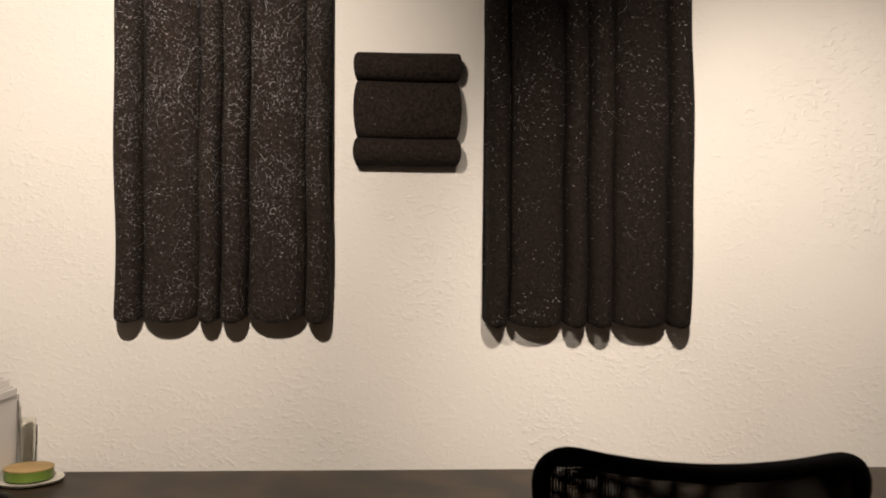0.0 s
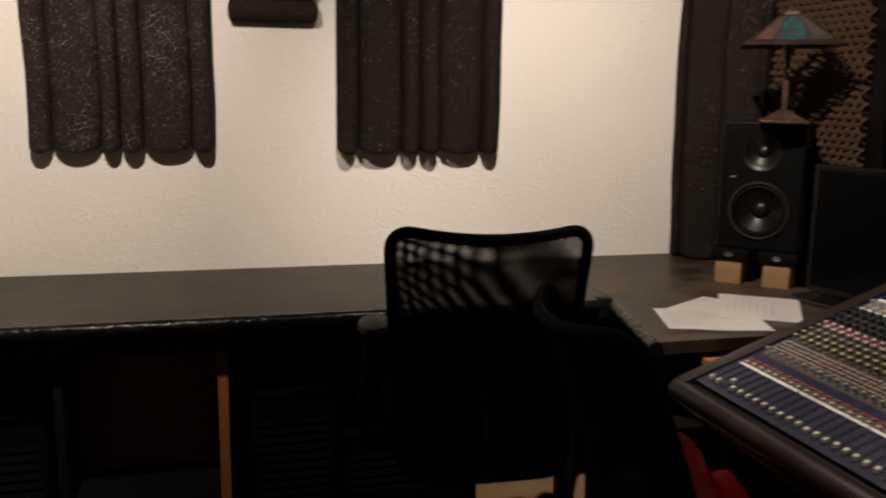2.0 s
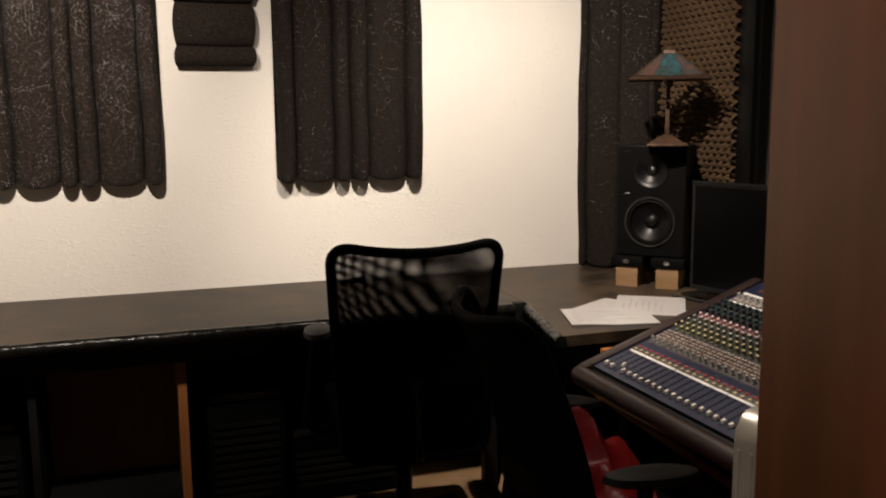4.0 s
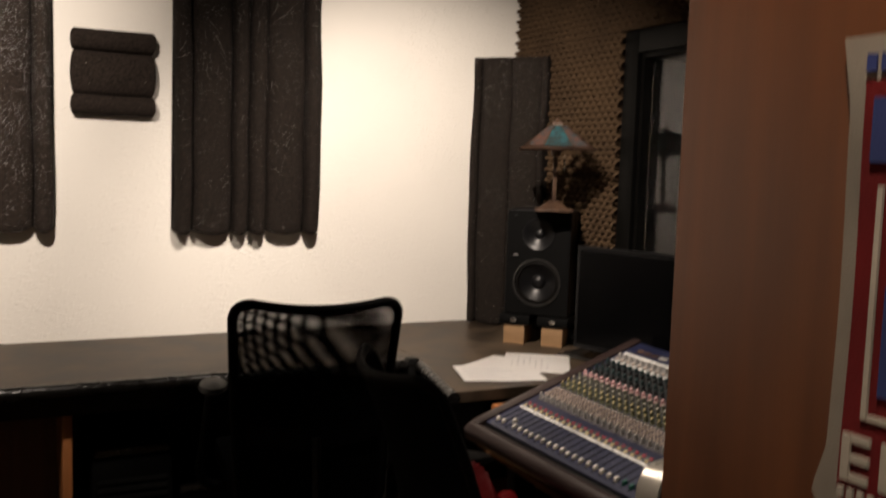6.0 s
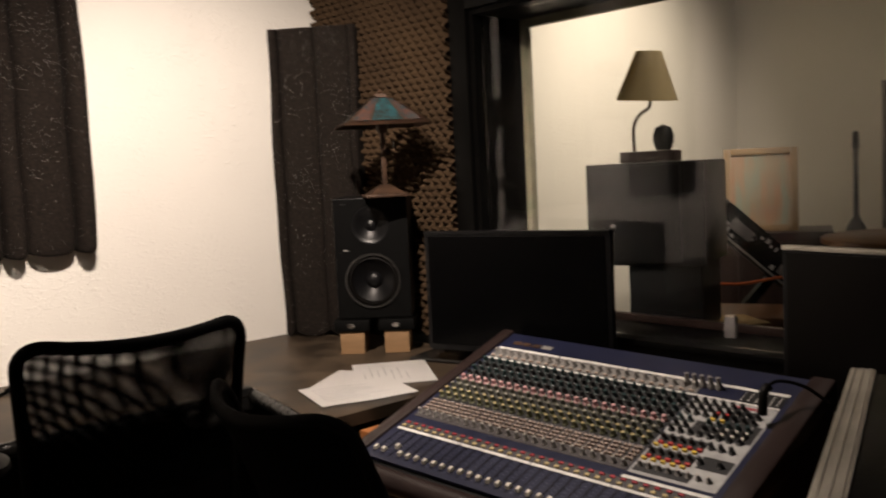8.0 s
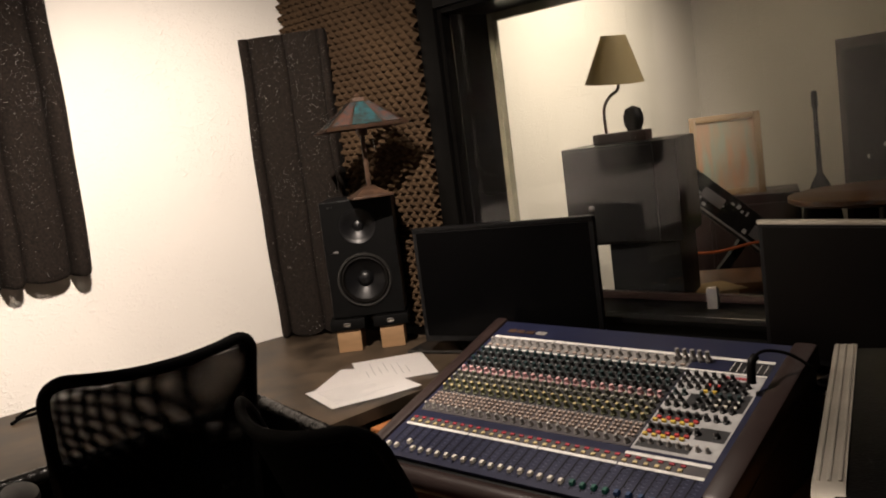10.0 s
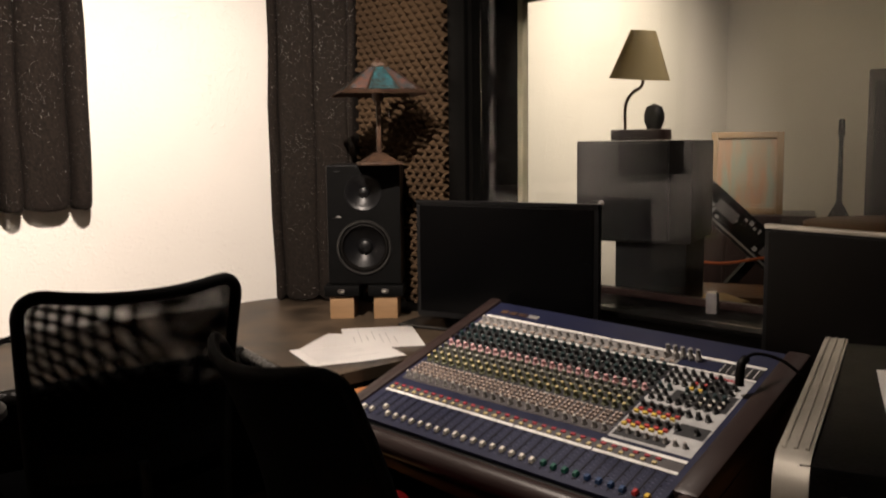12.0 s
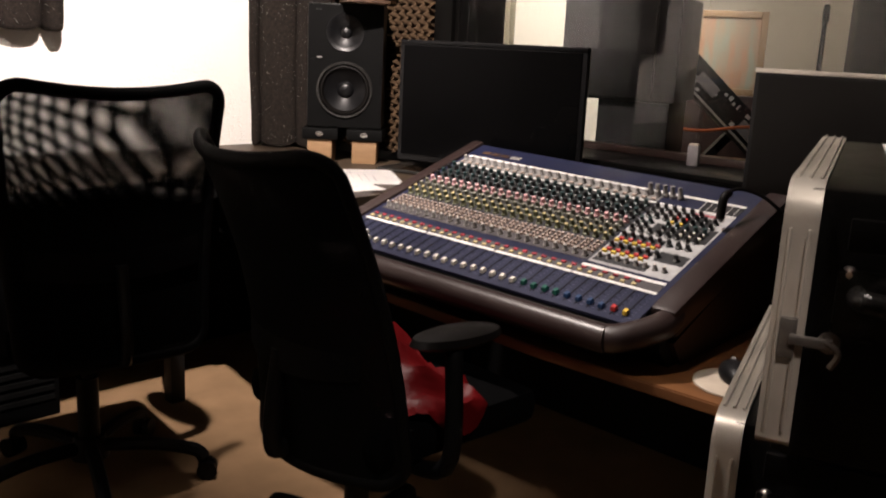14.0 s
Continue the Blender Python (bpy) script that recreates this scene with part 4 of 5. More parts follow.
def screen(name, label, m, w, h, base_z, mat_rim, mat_panel, foot):
    """Flat monitor: its lower left front corner at the origin, the foot below it."""
    s = thing(name, label, "monitor", m)
    part("housing", boxes(((0, 0, 0), (w, 0.028, h)), bevel=0.006), M_PLASTIC, s)
    part("bulge", boxes(((w * 0.2, 0.0285, h * 0.15), (w * 0.8, 0.055, h * 0.8)), bevel=0.01), M_PLASTIC, s)
    part("panel", boxes(((0.016, -0.003, 0.020), (w - 0.016, -0.0005, h - 0.016))), mat_panel, s, "dark switched-off screen", smooth=False)
    part("top_rim", boxes(((0.002, -0.004, h - 0.010), (w - 0.002, 0.020, h + 0.0015)), bevel=0.0015), mat_rim, s)
    part("neck", boxes(((w / 2 - 0.035, 0.035, base_z + 0.012), (w / 2 + 0.035, 0.060, h * 0.4)), bevel=0.004), M_PLASTIC, s)
    x0, x1, y0, y1 = foot
    part("foot", boxes(((x0, y0, base_z), (x1, y1, base_z + 0.012)), bevel=0.004), M_FOOT, s, "wide glossy foot")
    return s


def between(a, b, z):
    """Pose whose x axis runs from a to b."""
    return pose(a[0], a[1], z, 0, 0, math.degrees(math.atan2(b[1] - a[1], b[0] - a[0])))


screen("monitor", "black flat computer monitor standing behind the mixer", between((1.590, 1.680), (1.775, 1.060), 0.815), 0.645, 0.390, -0.053, M_PLASTIC, M_SCREEN, (-0.10, 0.37, 0.030, 0.235))
screen("monitor", "black flat computer monitor with a silver top rim", between((1.790, 0.545), (1.690, -0.060), 0.800), 0.60, 0.375, -0.038, M_ALU, M_SCREEN2, (0.16, 0.44, -0.07, 0.12))


def papers():
    a = thing("paper_sheet", "white printed sheet of paper lying on the desk", "paper", pose(1.192, 1.552, 0.7700, 0, 0, -16.6), "loose papers")
    part("sheet", sheet(8, 6, lambda u, v: ((u - 0.5) * 0.29, (v - 0.5) * 0.235, 0.001 + 0.0025 * math.sin(u * 4 + 1) ** 2), 0.0006), M_PAPER, a)
    bm = bmesh.new()
    rnd = random.Random(3)
    for k in range(9):
        box(bm, (-0.12, 0.075 - 0.019 * k, 0.0052), (-0.12 + rnd.uniform(0.10, 0.22), 0.077 - 0.019 * k, 0.0056))
    part("print_block", bm, M_INK, a, "grey lines of unreadable print", smooth=False)
    b = thing("paper_sheet", "white sheet of paper with grey print under another", "paper", pose(1.425, 1.674, 0.7665, 0, 0, 56.8), "loose papers")
    part("sheet", sheet(8, 6, lambda u, v: ((u - 0.5) * 0.315, (v - 0.5) * 0.245, 0.0004 + 0.0008 * math.sin(u * 3)), 0.0005), M_PAPER, b)
    bm = bmesh.new()
    for k in range(7):
        box(bm, (-0.10, 0.09 - 0.022 * k, 0.0022), (-0.10 + rnd.uniform(0.08, 0.2), 0.092 - 0.022 * k, 0.0026))
    part("print_block", bm, M_INK, b, "grey lines of unreadable print", smooth=False)
    c = thing("paper_sheet", "white sheet of paper tucked behind the others", "paper", pose(1.283, 1.690, 0.7635, 0, 0, 32), "loose papers")
    part("sheet", sheet(8, 6, lambda u, v: ((u - 0.5) * 0.28, (v - 0.5) * 0.215, 0.0004 + 0.0008 * math.sin(u * 3)), 0.0005), M_PAPER, c)


papers()

# ---- left end of the desk ----


def desk_clutter():
    o = thing("desk_organiser", "stacked desk organiser full of coloured boxes", "organiser", pose(-1.098, 2.33, 0.761))
    part("frame", boxes(((-0.32, 0.20, 0), (0, 0.215, 0.33)), ((-0.012, 0.18, 0), (0, 0.199, 0.33)), ((-0.010, 0, 0), (0, 0.012, 0.224)), ((-0.32, 0, 0.105), (-0.013, 0.199, 0.113)), ((-0.32, 0, 0.215), (-0.013, 0.199, 0.223))), M_BOXDARK, o, "maroon wooden frame")
    for lo, hi, mat, nm in (((-0.30, -0.01, 0.225), (-0.03, 0.17, 0.262), M_BOXGREY, "grey_folder"), ((-0.29, -0.015, 0.263), (-0.035, 0.16, 0.298), M_BOXBLUE, "blue_box"),
                            ((-0.31, 0.0, 0.299), (-0.02, 0.18, 0.345), M_FELT, "paper_block"), ((-0.30, 0.0, 0.115), (-0.02, 0.15, 0.185), M_BOXDARK, "maroon_book"), ((-0.30, -0.012, 0.002), (-0.02, 0.15, 0.10), M_BOXRED, "red_box")):
        part(nm, boxes((lo, hi), bevel=0.004), mat, o)
    for x in (-0.10, -0.07):
        bt = thing("small_bottle", "small cream plastic bottle on the desk", "bottle", pose(-1.085 + x, 2.27, 0.761), "small bottles")
        part("body", lathe([(0.012, 0), (0.013, 0.004), (0.013, 0.045), (0.006, 0.053)], 14), M_CREAM, bt)
        part("cap", lathe([(0.007, 0), (0.007, 0.016), (0.004, 0.018)], 12), M_WHITE, bt, m=pose(0, 0, 0.0535))
    f = thing("file_rack", "wire file rack holding upright white and grey folders", "file rack", pose(-1.094, 2.40, 0.761))
    for k in range(6):
        x, top = 0.0102 * k, 0.262 - 0.007 * k
        part("wire", boxes(((x - 0.0011, 0, 0), (x + 0.0011, 0.0022, top)), ((x - 0.0011, 0.168, 0), (x + 0.0011, 0.1702, top)), ((x - 0.0011, 0.0023, top - 0.0022), (x + 0.0011, 0.1679, top)), bevel=0.0004), M_GREY, f, "thin grey wire divider")
    for k in range(5):
        part("folder", boxes(((0.0022 + 0.0102 * k, 0.004, 0.004), (0.0080 + 0.0102 * k, 0.165, 0.284 - (0.009, 0.026, 0.014, 0.034, 0.038)[k]))), M_PAPER, f, "upright white folder", smooth=False)
    t = thing("tape_dish", "shallow dish with a roll of lime green tape", "dish", pose(-0.985, 2.50, 0.761))
    part("saucer", lathe([(0.05, 0), (0.085, 0.006), (0.09, 0.012), (0.082, 0.011), (0.05, 0.006)], 32), M_CREAM, t, "cream saucer")
    part("tape", lathe([(0.062, 0), (0.062, 0.026), (0.040, 0.026), (0.040, 0.0)], 32), M_LIME, t, "roll of lime green tape", m=pose(0, 0, 0.0125))
    part("rim", lathe([(0.064, 0.0), (0.064, 0.003), (0.038, 0.003)], 32), M_KRAFT, t, m=pose(0, 0, 0.039))
    g = thing("clear_cup", "small clear plastic cup by the wall", "cup", pose(-1.02, 2.575, 0.761))
    part("wall", lathe([(0.018, 0), (0.022, 0.16), (0.0205, 0.16), (0.0165, 0.003)], 20), M_CLEAR, g)
    mo = thing("computer_mouse", "glossy black computer mouse on the desk", "mouse", pose(-0.985, 2.245, 0.761, 0, 0, 70))
    part("shell", lathe([(0.036, 0), (0.040, 0.010), (0.036, 0.026), (0.022, 0.038), (0.0, 0.042)], 24, Matrix.Diagonal((1.7, 1.1, 1, 1))), M_SCREEN, mo)
    part("wheel", cone(bmesh.new(), 0.006, 0.006, 0.008, pose(0.030, 0.004, 0.031, 90, 0, 0), 12), M_GREY, mo)
    st = thing("coiled_strap", "black strap lying in a coil on the desk", "strap", pose(0.47, 2.46, 0.765))
    part("strap", tube([(0, 0, 0.0), (0.04, 0.02, 0.006), (0.08, 0.0, 0.012), (0.11, 0.03, 0.02), (0.07, 0.05, 0.014), (0.03, 0.04, 0.004)], 0.006, 8), M_FABRIC, st)


desk_clutter()

# ---- office chairs ----


def rounded_outline(w, h, r, taper, n=6):
    """Corner points of a rounded frame, wider at the top; x across, z up, centred on x."""
    pts = []
    for cx, cz, a0 in ((w / 2 - r, h - r, 0), (-w / 2 + r, h - r, 90), (-w / 2 + r + taper, r, 180), (w / 2 - r - taper, r, 270)):
        for k in range(n + 1):
            a = radians(a0 + 90 * k / n)
            pts.append((cx + r * math.cos(a), cz + r * math.sin(a)))
    full = []
    for p, q in zip(pts, pts[1:] + pts[:1]):
        steps = max(1, int(math.dist(p, q) / 0.04))
        full += [(p[0] + (q[0] - p[0]) * k / steps, p[1] + (q[1] - p[1]) * k / steps) for k in range(steps)]
    return full


def office_chair(m, label, bow, height, tall, arm_turn, lift, lean, low, taper, rear, wide):
    """Faces local +y; the origin is on the floor below the seat's centre."""
    c = thing("office_chair", label, "office chair", m, "office chairs")
    w, zb = wide, height - tall
    by = -0.300 + lean

    def curve(x, z):
        k = (z - zb) / tall
        return by - 0.030 + bow * (2 * x / w) ** 2 - lean * k + 0.035 * math.sin(math.pi * k)

    def dip(x, z):
        k = max(0.0, (z - zb) / tall - 0.6) / 0.4
        return z - 0.028 * k * (1 - (2 * x / w) ** 2)

    out = [Vector((x, curve(x, z + zb), dip(x, z + zb))) for x, z in rounded_outline(w, tall, 0.055, taper)]
    fr = bmesh.new()
    rings = []
    n = len(out)
    for i, p in enumerate(out):
        d = (out[(i + 1) % n] - out[i - 1]).normalized()
        side = d.cross(Vector((0, 1, 0))).normalized()
        up = d.cross(side)
        rings.append([fr.verts.new(p + side * (0.015 * math.cos(a)) + up * (0.012 * math.sin(a))) for a in [math.pi * k / 5 for k in range(10)]])
    for i in range(n):
        a, b = rings[i], rings[(i + 1) % n]
        for k in range(10):
            fr.faces.new((a[k], a[(k + 1) % 10], b[(k + 1) % 10], b[k]))
    back = part("back_frame", fr, M_MATTE, c, "black moulded back frame")

    def net(off, mat, label_, slack):
        def fn(u, v):
            z = zb + 0.01 + (tall - 0.02) * v
            half = w / 2 - 0.003 - taper * (1 - v)
            x = (2 * u - 1) * half
            return (x, curve(x, z) + off, dip(x, z))
        bm = sheet(36, 36, fn)
        uv = bm.loops.layers.uv.active
        for f in bm.faces:
            for lp in f.loops:
                x, z = lp.vert.co.x, lp.vert.co.z
                a, b = x - 0.12, z - height + 0.075
                lp[uv].uv = (x + slack * (0.0021 + 0.24 * a * a + 0.22 * b * b), z + slack * (0.46 * a * b + 0.10 * a * a))
        return part("mesh_layer", bm, mat, back, label_)

    net(0.006, M_MESH1, "see-through black mesh", 0.0)
    net(-0.007, rear, "black mesh", 1.0)
    lum = sheet(12, 4, lambda u, v: ((2 * u - 1) * 0.20, curve((2 * u - 1) * 0.2, zb + 0.20) - 0.018, zb + 0.20 + 0.07 * v + 0.02 * (2 * u - 1) ** 2), 0.008)
    part("lumbar_bar", lum, M_PLASTIC, back, "curved lumbar bar")
    low_back = sheet(10, 6, lambda u, v: ((2 * u - 1) * 0.205, curve((2 * u - 1) * 0.205, zb + 0.21 * v) + 0.012, zb + 0.015 + 0.20 * v), 0.012)
    part("back_pad", low_back, M_FABRIC, back, "black padded lower back")
    part("spine", tube([(0, by - 0.05, zb + 0.24), (0, by - 0.07, zb + 0.05), (0, by - 0.02, 0.44 - low), (0, 0.0, 0.425 - low)], 0.022, 10, flat=0.6), M_PLASTIC, c)
    st = bmesh.new()
    box(st, (-0.245, by + 0.015, 0.455 - low), (0.245, 0.245 + max(0.0, by + 0.22), 0.535 - low), 0.03)
    part("seat", st, M_FABRIC, c, "black fabric seat cushion")
    part("seat_plate", boxes(((-0.12, -0.14, 0.41 - low), (0.12, 0.14, 0.453 - low)), bevel=0.006), M_PLASTIC, c)
    for s in (-1, 1):
        arm = part("armrest", tube([(s * 0.10, -0.02, 0.43 - low), (s * 0.295, -0.01, 0.46 - low), (s * 0.295, 0.0, 0.60), (s * 0.275, 0.01, 0.69 + lift)], 0.018, 10), M_MATTE, c)
        bm = lathe([(0.042, 0), (0.050, 0.008), (0.047, 0.022), (0.034, 0.029), (0.0, 0.031)], 24, Matrix.Diagonal((0.92, 2.55, 1, 1)))
        part("arm_pad", bm, M_RUBBER, arm, "smooth black arm pad", m=pose(s * 0.268, 0.03, 0.688 + lift, -4, 0, arm_turn * s))
    part("gas_column", cone(cone(bmesh.new(), 0.028, 0.028, 0.20, pose(0, 0, 0.10)), 0.016, 0.016, 0.14 - low, pose(0, 0, 0.27)), M_PLASTIC, c)
    part("hub", cone(bmesh.new(), 0.05, 0.04, 0.06, pose(0, 0, 0.075)), M_PLASTIC, c)
    for k in range(5):
        a = radians(72 * k + 43)
        dx, dy = math.cos(a), math.sin(a)
        leg = part("leg", tube([(0.03 * dx, 0.03 * dy, 0.105), (0.16 * dx, 0.16 * dy, 0.105), (0.27 * dx, 0.27 * dy, 0.085), (0.295 * dx, 0.295 * dy, 0.060)], 0.019, 8), M_PLASTIC, c)
        cs = bmesh.new()
        for s in (-1, 1):
            cone(cs, 0.027, 0.027, 0.020, pose(0.305 * dx, 0.305 * dy, 0.027) @ pose(0, 0, 0, 0, 0, math.degrees(a)) @ pose(0, s * 0.014 - 0.010, 0, -90, 0, 0), 16)
        part("caster", cs, M_RUBBER, leg, "twin-wheel caster")
    return c


# back plane of the far chair runs between its two upper corners; the other chair faces the mixer
office_chair(pose(0.500, 1.667, 0, 0, 0, -6.5), "black mesh-back office chair pushed up to the desk", 0.03, 1.088, 0.66, 6, 0.06, 0.055, 0.0, 0.030, M_MESH2, 0.495)
office_chair(pose(0.755, 0.860, 0, 0, 0, -93), "black mesh-back office chair turned towards the mixer", 0.085, 1.010, 0.66, 6, -0.055, 0.15, 0.07, -0.025, M_MESH3, 0.465)


def red_bag():
    b = thing("red_jacket", "crumpled shiny red nylon jacket heaped on the chair", "jacket", pose(0.810, 0.880, 0.440))

    def fn(u, v):
        a, r = 2 * math.pi * u, v
        q = Vector((math.cos(a) * r, math.sin(a) * r, 0))
        fold = noise.noise(Vector((q.x * 2.1, q.y * 1.6, 2.0))) * 0.05 + (0.07 - abs(noise.noise(Vector((q.x * 1.3 + q.y * 0.6, q.y * 2.6, 7.0)))) * 0.16)
        z = 0.065 * (1 - r ** 2) + fold * (1 - 0.4 * r) + 0.15 * math.exp(-((q.y - 0.42) / 0.33) ** 2 - ((q.x + 0.1) / 0.6) ** 2) + 0.02 * math.sin(9 * q.y + 3 * q.x) * (1 - r)
        drop = max(0.0, -q.y * 0.30 - 0.27)
        over = max(0.0, q.x * 0.20 - 0.12)
        return (q.x * 0.20 - 0.3 * over, q.y * (0.27 if q.y > 0 else 0.30) + 0.5 * drop, max(0.003, z) - 2.6 * over - 1.8 * drop)

    part("cloth", sheet(56, 22, fn), M_REDCLOTH, b)
    bm = bmesh.new()
    tube([(-0.10, 0.17, 0.17), (-0.13, 0.10, 0.15), (-0.14, 0.03, 0.09), (-0.15, -0.05, 0.075)], 0.004, 6, bm)
    part("zip", bm, M_CHROME, b, "bright metal zip")
    return b


red_bag()

# ---- flight cases, wood panel and banner ----


def flight_case(m, length, width, height, label):
    """Its long side with the aluminium lid valance faces local +y; origin at the front lower corner of that side."""
    c = thing("flight_case", label, "flight case", m, "flight cases")
    part("shell", boxes(((0.012, -width, 0.0), (length, -0.012, height - 0.004)), bevel=0.012), M_ABS, c, "black laminate shell")
    bm = bmesh.new()
    r = 0.035
    prof = [(0.0, 0.02), (0.0, height - r)] + [(r - r * math.cos(a), height - r + r * math.sin(a)) for a in (0.4, 0.8, 1.2, math.pi / 2)] + [(length, height)]
    for y0, y1, out in ((-0.033, 0.0, 0.0),):
        a = [bm.verts.new((x - out * -1, y0, z + out)) for x, z in prof]
        b = [bm.verts.new((x - out * -1, y1, z + out)) for x, z in prof]
        ai = [bm.verts.new((x + 0.006, y0, z - 0.006)) for x, z in prof]
        bi = [bm.verts.new((x + 0.006, y1, z - 0.006)) for x, z in prof]
        n = len(prof)
        for i in range(n - 1):
            for p, q in ((a, b), (bi, ai), (ai, a), (b, bi)):
                bm.faces.new((p[i], p[i + 1], q[i + 1], q[i]))
    part("valance", bm, M_ALU, c, "worn aluminium edge band with rounded corner")
    bm = bmesh.new()
    for k in range(5):
        cone(bm, 0.0028, 0.002, 0.0015, pose(0.08 + 0.11 * k, -0.016, height), 8)
    part("rivet_row", bm, M_ALU, c)
    q = height - 0.185
    la = part("latch", boxes(((-0.005, -0.026, q + 0.010), (-0.001, -0.010, q + 0.052)), ((-0.009, -0.060, q + 0.026), (-0.004, -0.020, q + 0.036)), bevel=0.0015), M_STEEL, c, "steel butterfly latch")
    part("twist", lathe([(0.011, 0), (0.011, 0.003), (0.007, 0.006), (0.0, 0.007)], 14), M_STEEL, la, "round twist", m=pose(0.006, -0.056, q + 0.030, 0, -90, 0))
    part("wing", tube([(-0.006, -0.052, q + 0.034), (-0.008, -0.066, q + 0.024), (-0.006, -0.060, q + 0.008)], 0.0035, 8), M_STEEL, la, "bent wing")
    for off in (-0.0250, -0.0080):
        part("ridge", boxes(((-0.003, off - 0.0018, 0.03), (-0.0003, off + 0.0018, height - 0.045)), bevel=0.001), M_ALU, c, "raised ridge of the band")
    part("handle", tube([(0.16, -0.16, height + 0.001), (0.17, -0.16, height + 0.018), (0.30, -0.20, height + 0.018), (0.31, -0.20, height + 0.001)], 0.008, 8), M_RUBBER, c, "black strap handle")
    for off in (-0.0275, -0.0165, -0.0055):
        part("ridge", boxes(((0.040, off - 0.0020, height - 0.001), (length - 0.004, off + 0.0020, height + 0.0022)), bevel=0.001), M_ALU, c, "raised ridge of the band")
    part("side_handle", tube([(0.010, -0.075, height - 0.105), (-0.014, -0.085, height - 0.105), (-0.016, -0.14, height - 0.108), (-0.014, -0.23, height - 0.105), (0.010, -0.24, height - 0.105)], 0.011, 10), M_EDGE, c, "glossy black carrying handle")
    part("handle_plate", boxes(((0.004, -0.26, height - 0.150), (0.0112, -0.055, height - 0.080)), bevel=0.003), M_EDGE, c, "black handle plate")
    part("front_rail", boxes(((0.002, -width + 0.02, height - 0.062), (0.011, -0.06, height - 0.03)), bevel=0.003), M_ABS, c)
    for y, z, r in ((-0.065, height - 0.085, 0.008), (-0.17, height - 0.095, 0.007)):
        bm = bmesh.new()
        bmesh.ops.create_icosphere(bm, subdivisions=2, radius=r, matrix=pose(0.011, y, z))
        part("corner_knob", bm, M_CHROME, c, "round steel fitting")
    return c


flight_case(pose(0.400, -0.183, 0.803, 0, 0, 19.5), 0.60, 0.50, 0.284, "black flight case with aluminium edges stacked on another")
flight_case(pose(0.462, -0.106, 0.0, 0, 0, 19.0), 0.54, 0.50, 0.800, "tall black flight case with aluminium edges on the floor")


def note():
    n = thing("paper_note", "white paper note lying on the flight case", "paper", pose(0.60, -0.29, 1.0895, 0, 0, 25), "loose papers")
    part("sheet", sheet(6, 4, lambda u, v: (u * 0.20, (v - 0.5) * 0.14, 0.002 + 0.012 * u * u), 0.0006), M_PAPER, n)


note()


def wood_panel():
    p = thing("wooden_door", "brown veneered wooden door standing open", "door", between((0.306, -0.342), (0.349, -1.21), 0.003))
    part("leaf", boxes(((0, 0, 0), (0.86, 0.042, 2.05)), bevel=0.003), M_VENEER, p)
    part("handle", tube([(0.80, -0.001, 1.0), (0.80, -0.05, 1.0), (0.70, -0.055, 1.0)], 0.009, 8), M_CHROME, p)
    return p


wood_panel()


def banner():
    m = between((0.306, -0.342), (0.349, -1.21), 0.0)
    b = thing("sports_banner", "white felt banner with a red field hanging on the door", "banner", m)

    def cloth(x0, x1, z0, z1, r, off, mat, name, label=""):
        def fn(u, v):
            x, z = x0 + (x1 - x0) * u, z0 + (z1 - z0) * v
            if z < z0 + r:
                k = r - math.sqrt(max(0, r * r - (z0 + r - z) ** 2))
                x = max(x, x0 + k)
            flare = (0.011 * max(0.0, (z - (z1 - 0.06)) / 0.06) + 0.014 * max(0.0, 1 - abs(z - z0 - 0.018) / 0.05)) * max(0.0, 1 - 8 * u) if name == "felt" else 0.0
            return (x - flare, off - 0.004 * math.sin(x * 22 + 1) * (1 - v * 0.6) - 0.002 * math.sin(z * 17), z)
        return part(name, sheet(24, 40, fn, 0.0015), mat, b, label)

    cloth(0.222, 0.66, 1.178, 1.615, 0.030, -0.012, M_FELT, "felt", "off-white felt ground")
    cloth(0.240, 0.63, 1.202, 1.575, 0.004, -0.0165, M_FELTRED, "red_field", "dark red felt field")
    for x in (0.246, 0.284, 0.322, 0.360):
        part("letter_block", boxes(((x, -0.0235, 1.224), (x + 0.008, -0.0205, 1.266)), ((x + 0.0085, -0.0235, 1.224), (x + 0.027, -0.0205, 1.231)),
                                   ((x + 0.0085, -0.0235, 1.2415), (x + 0.027, -0.0205, 1.2485)), ((x + 0.0085, -0.0235, 1.259), (x + 0.027, -0.0205, 1.266))), M_FELT, b, "off-white block shape", smooth=False)
    for k in range(14):
        part("letter_bar", boxes(((0.244 + 0.010 * k, -0.0235, 1.207), (0.250 + 0.010 * k, -0.0205, 1.217))), M_FELT, b, smooth=False)
    for x in (0.240, 0.254, 0.268, 0.282, 0.30, 0.314):
        part("letter_bar", boxes(((x, -0.0200, 1.583), (x + 0.009, -0.0175, 1.598))), M_FELTBLUE, b, smooth=False)
    part("navy_shape", boxes(((0.252, -0.0235, 1.505), (0.40, -0.0205, 1.56))), M_FELTBLUE, b, smooth=False)
    part("white_line", boxes(((0.262, -0.0235, 1.282), (0.267, -0.0205, 1.485)), ((0.268, -0.0235, 1.282), (0.42, -0.0205, 1.287))), M_FELT, b, smooth=False)
    part("navy_field", boxes(((0.276, -0.0235, 1.305), (0.42, -0.0205, 1.40))), M_FELTBLUE, b, smooth=False)
    return b


banner()


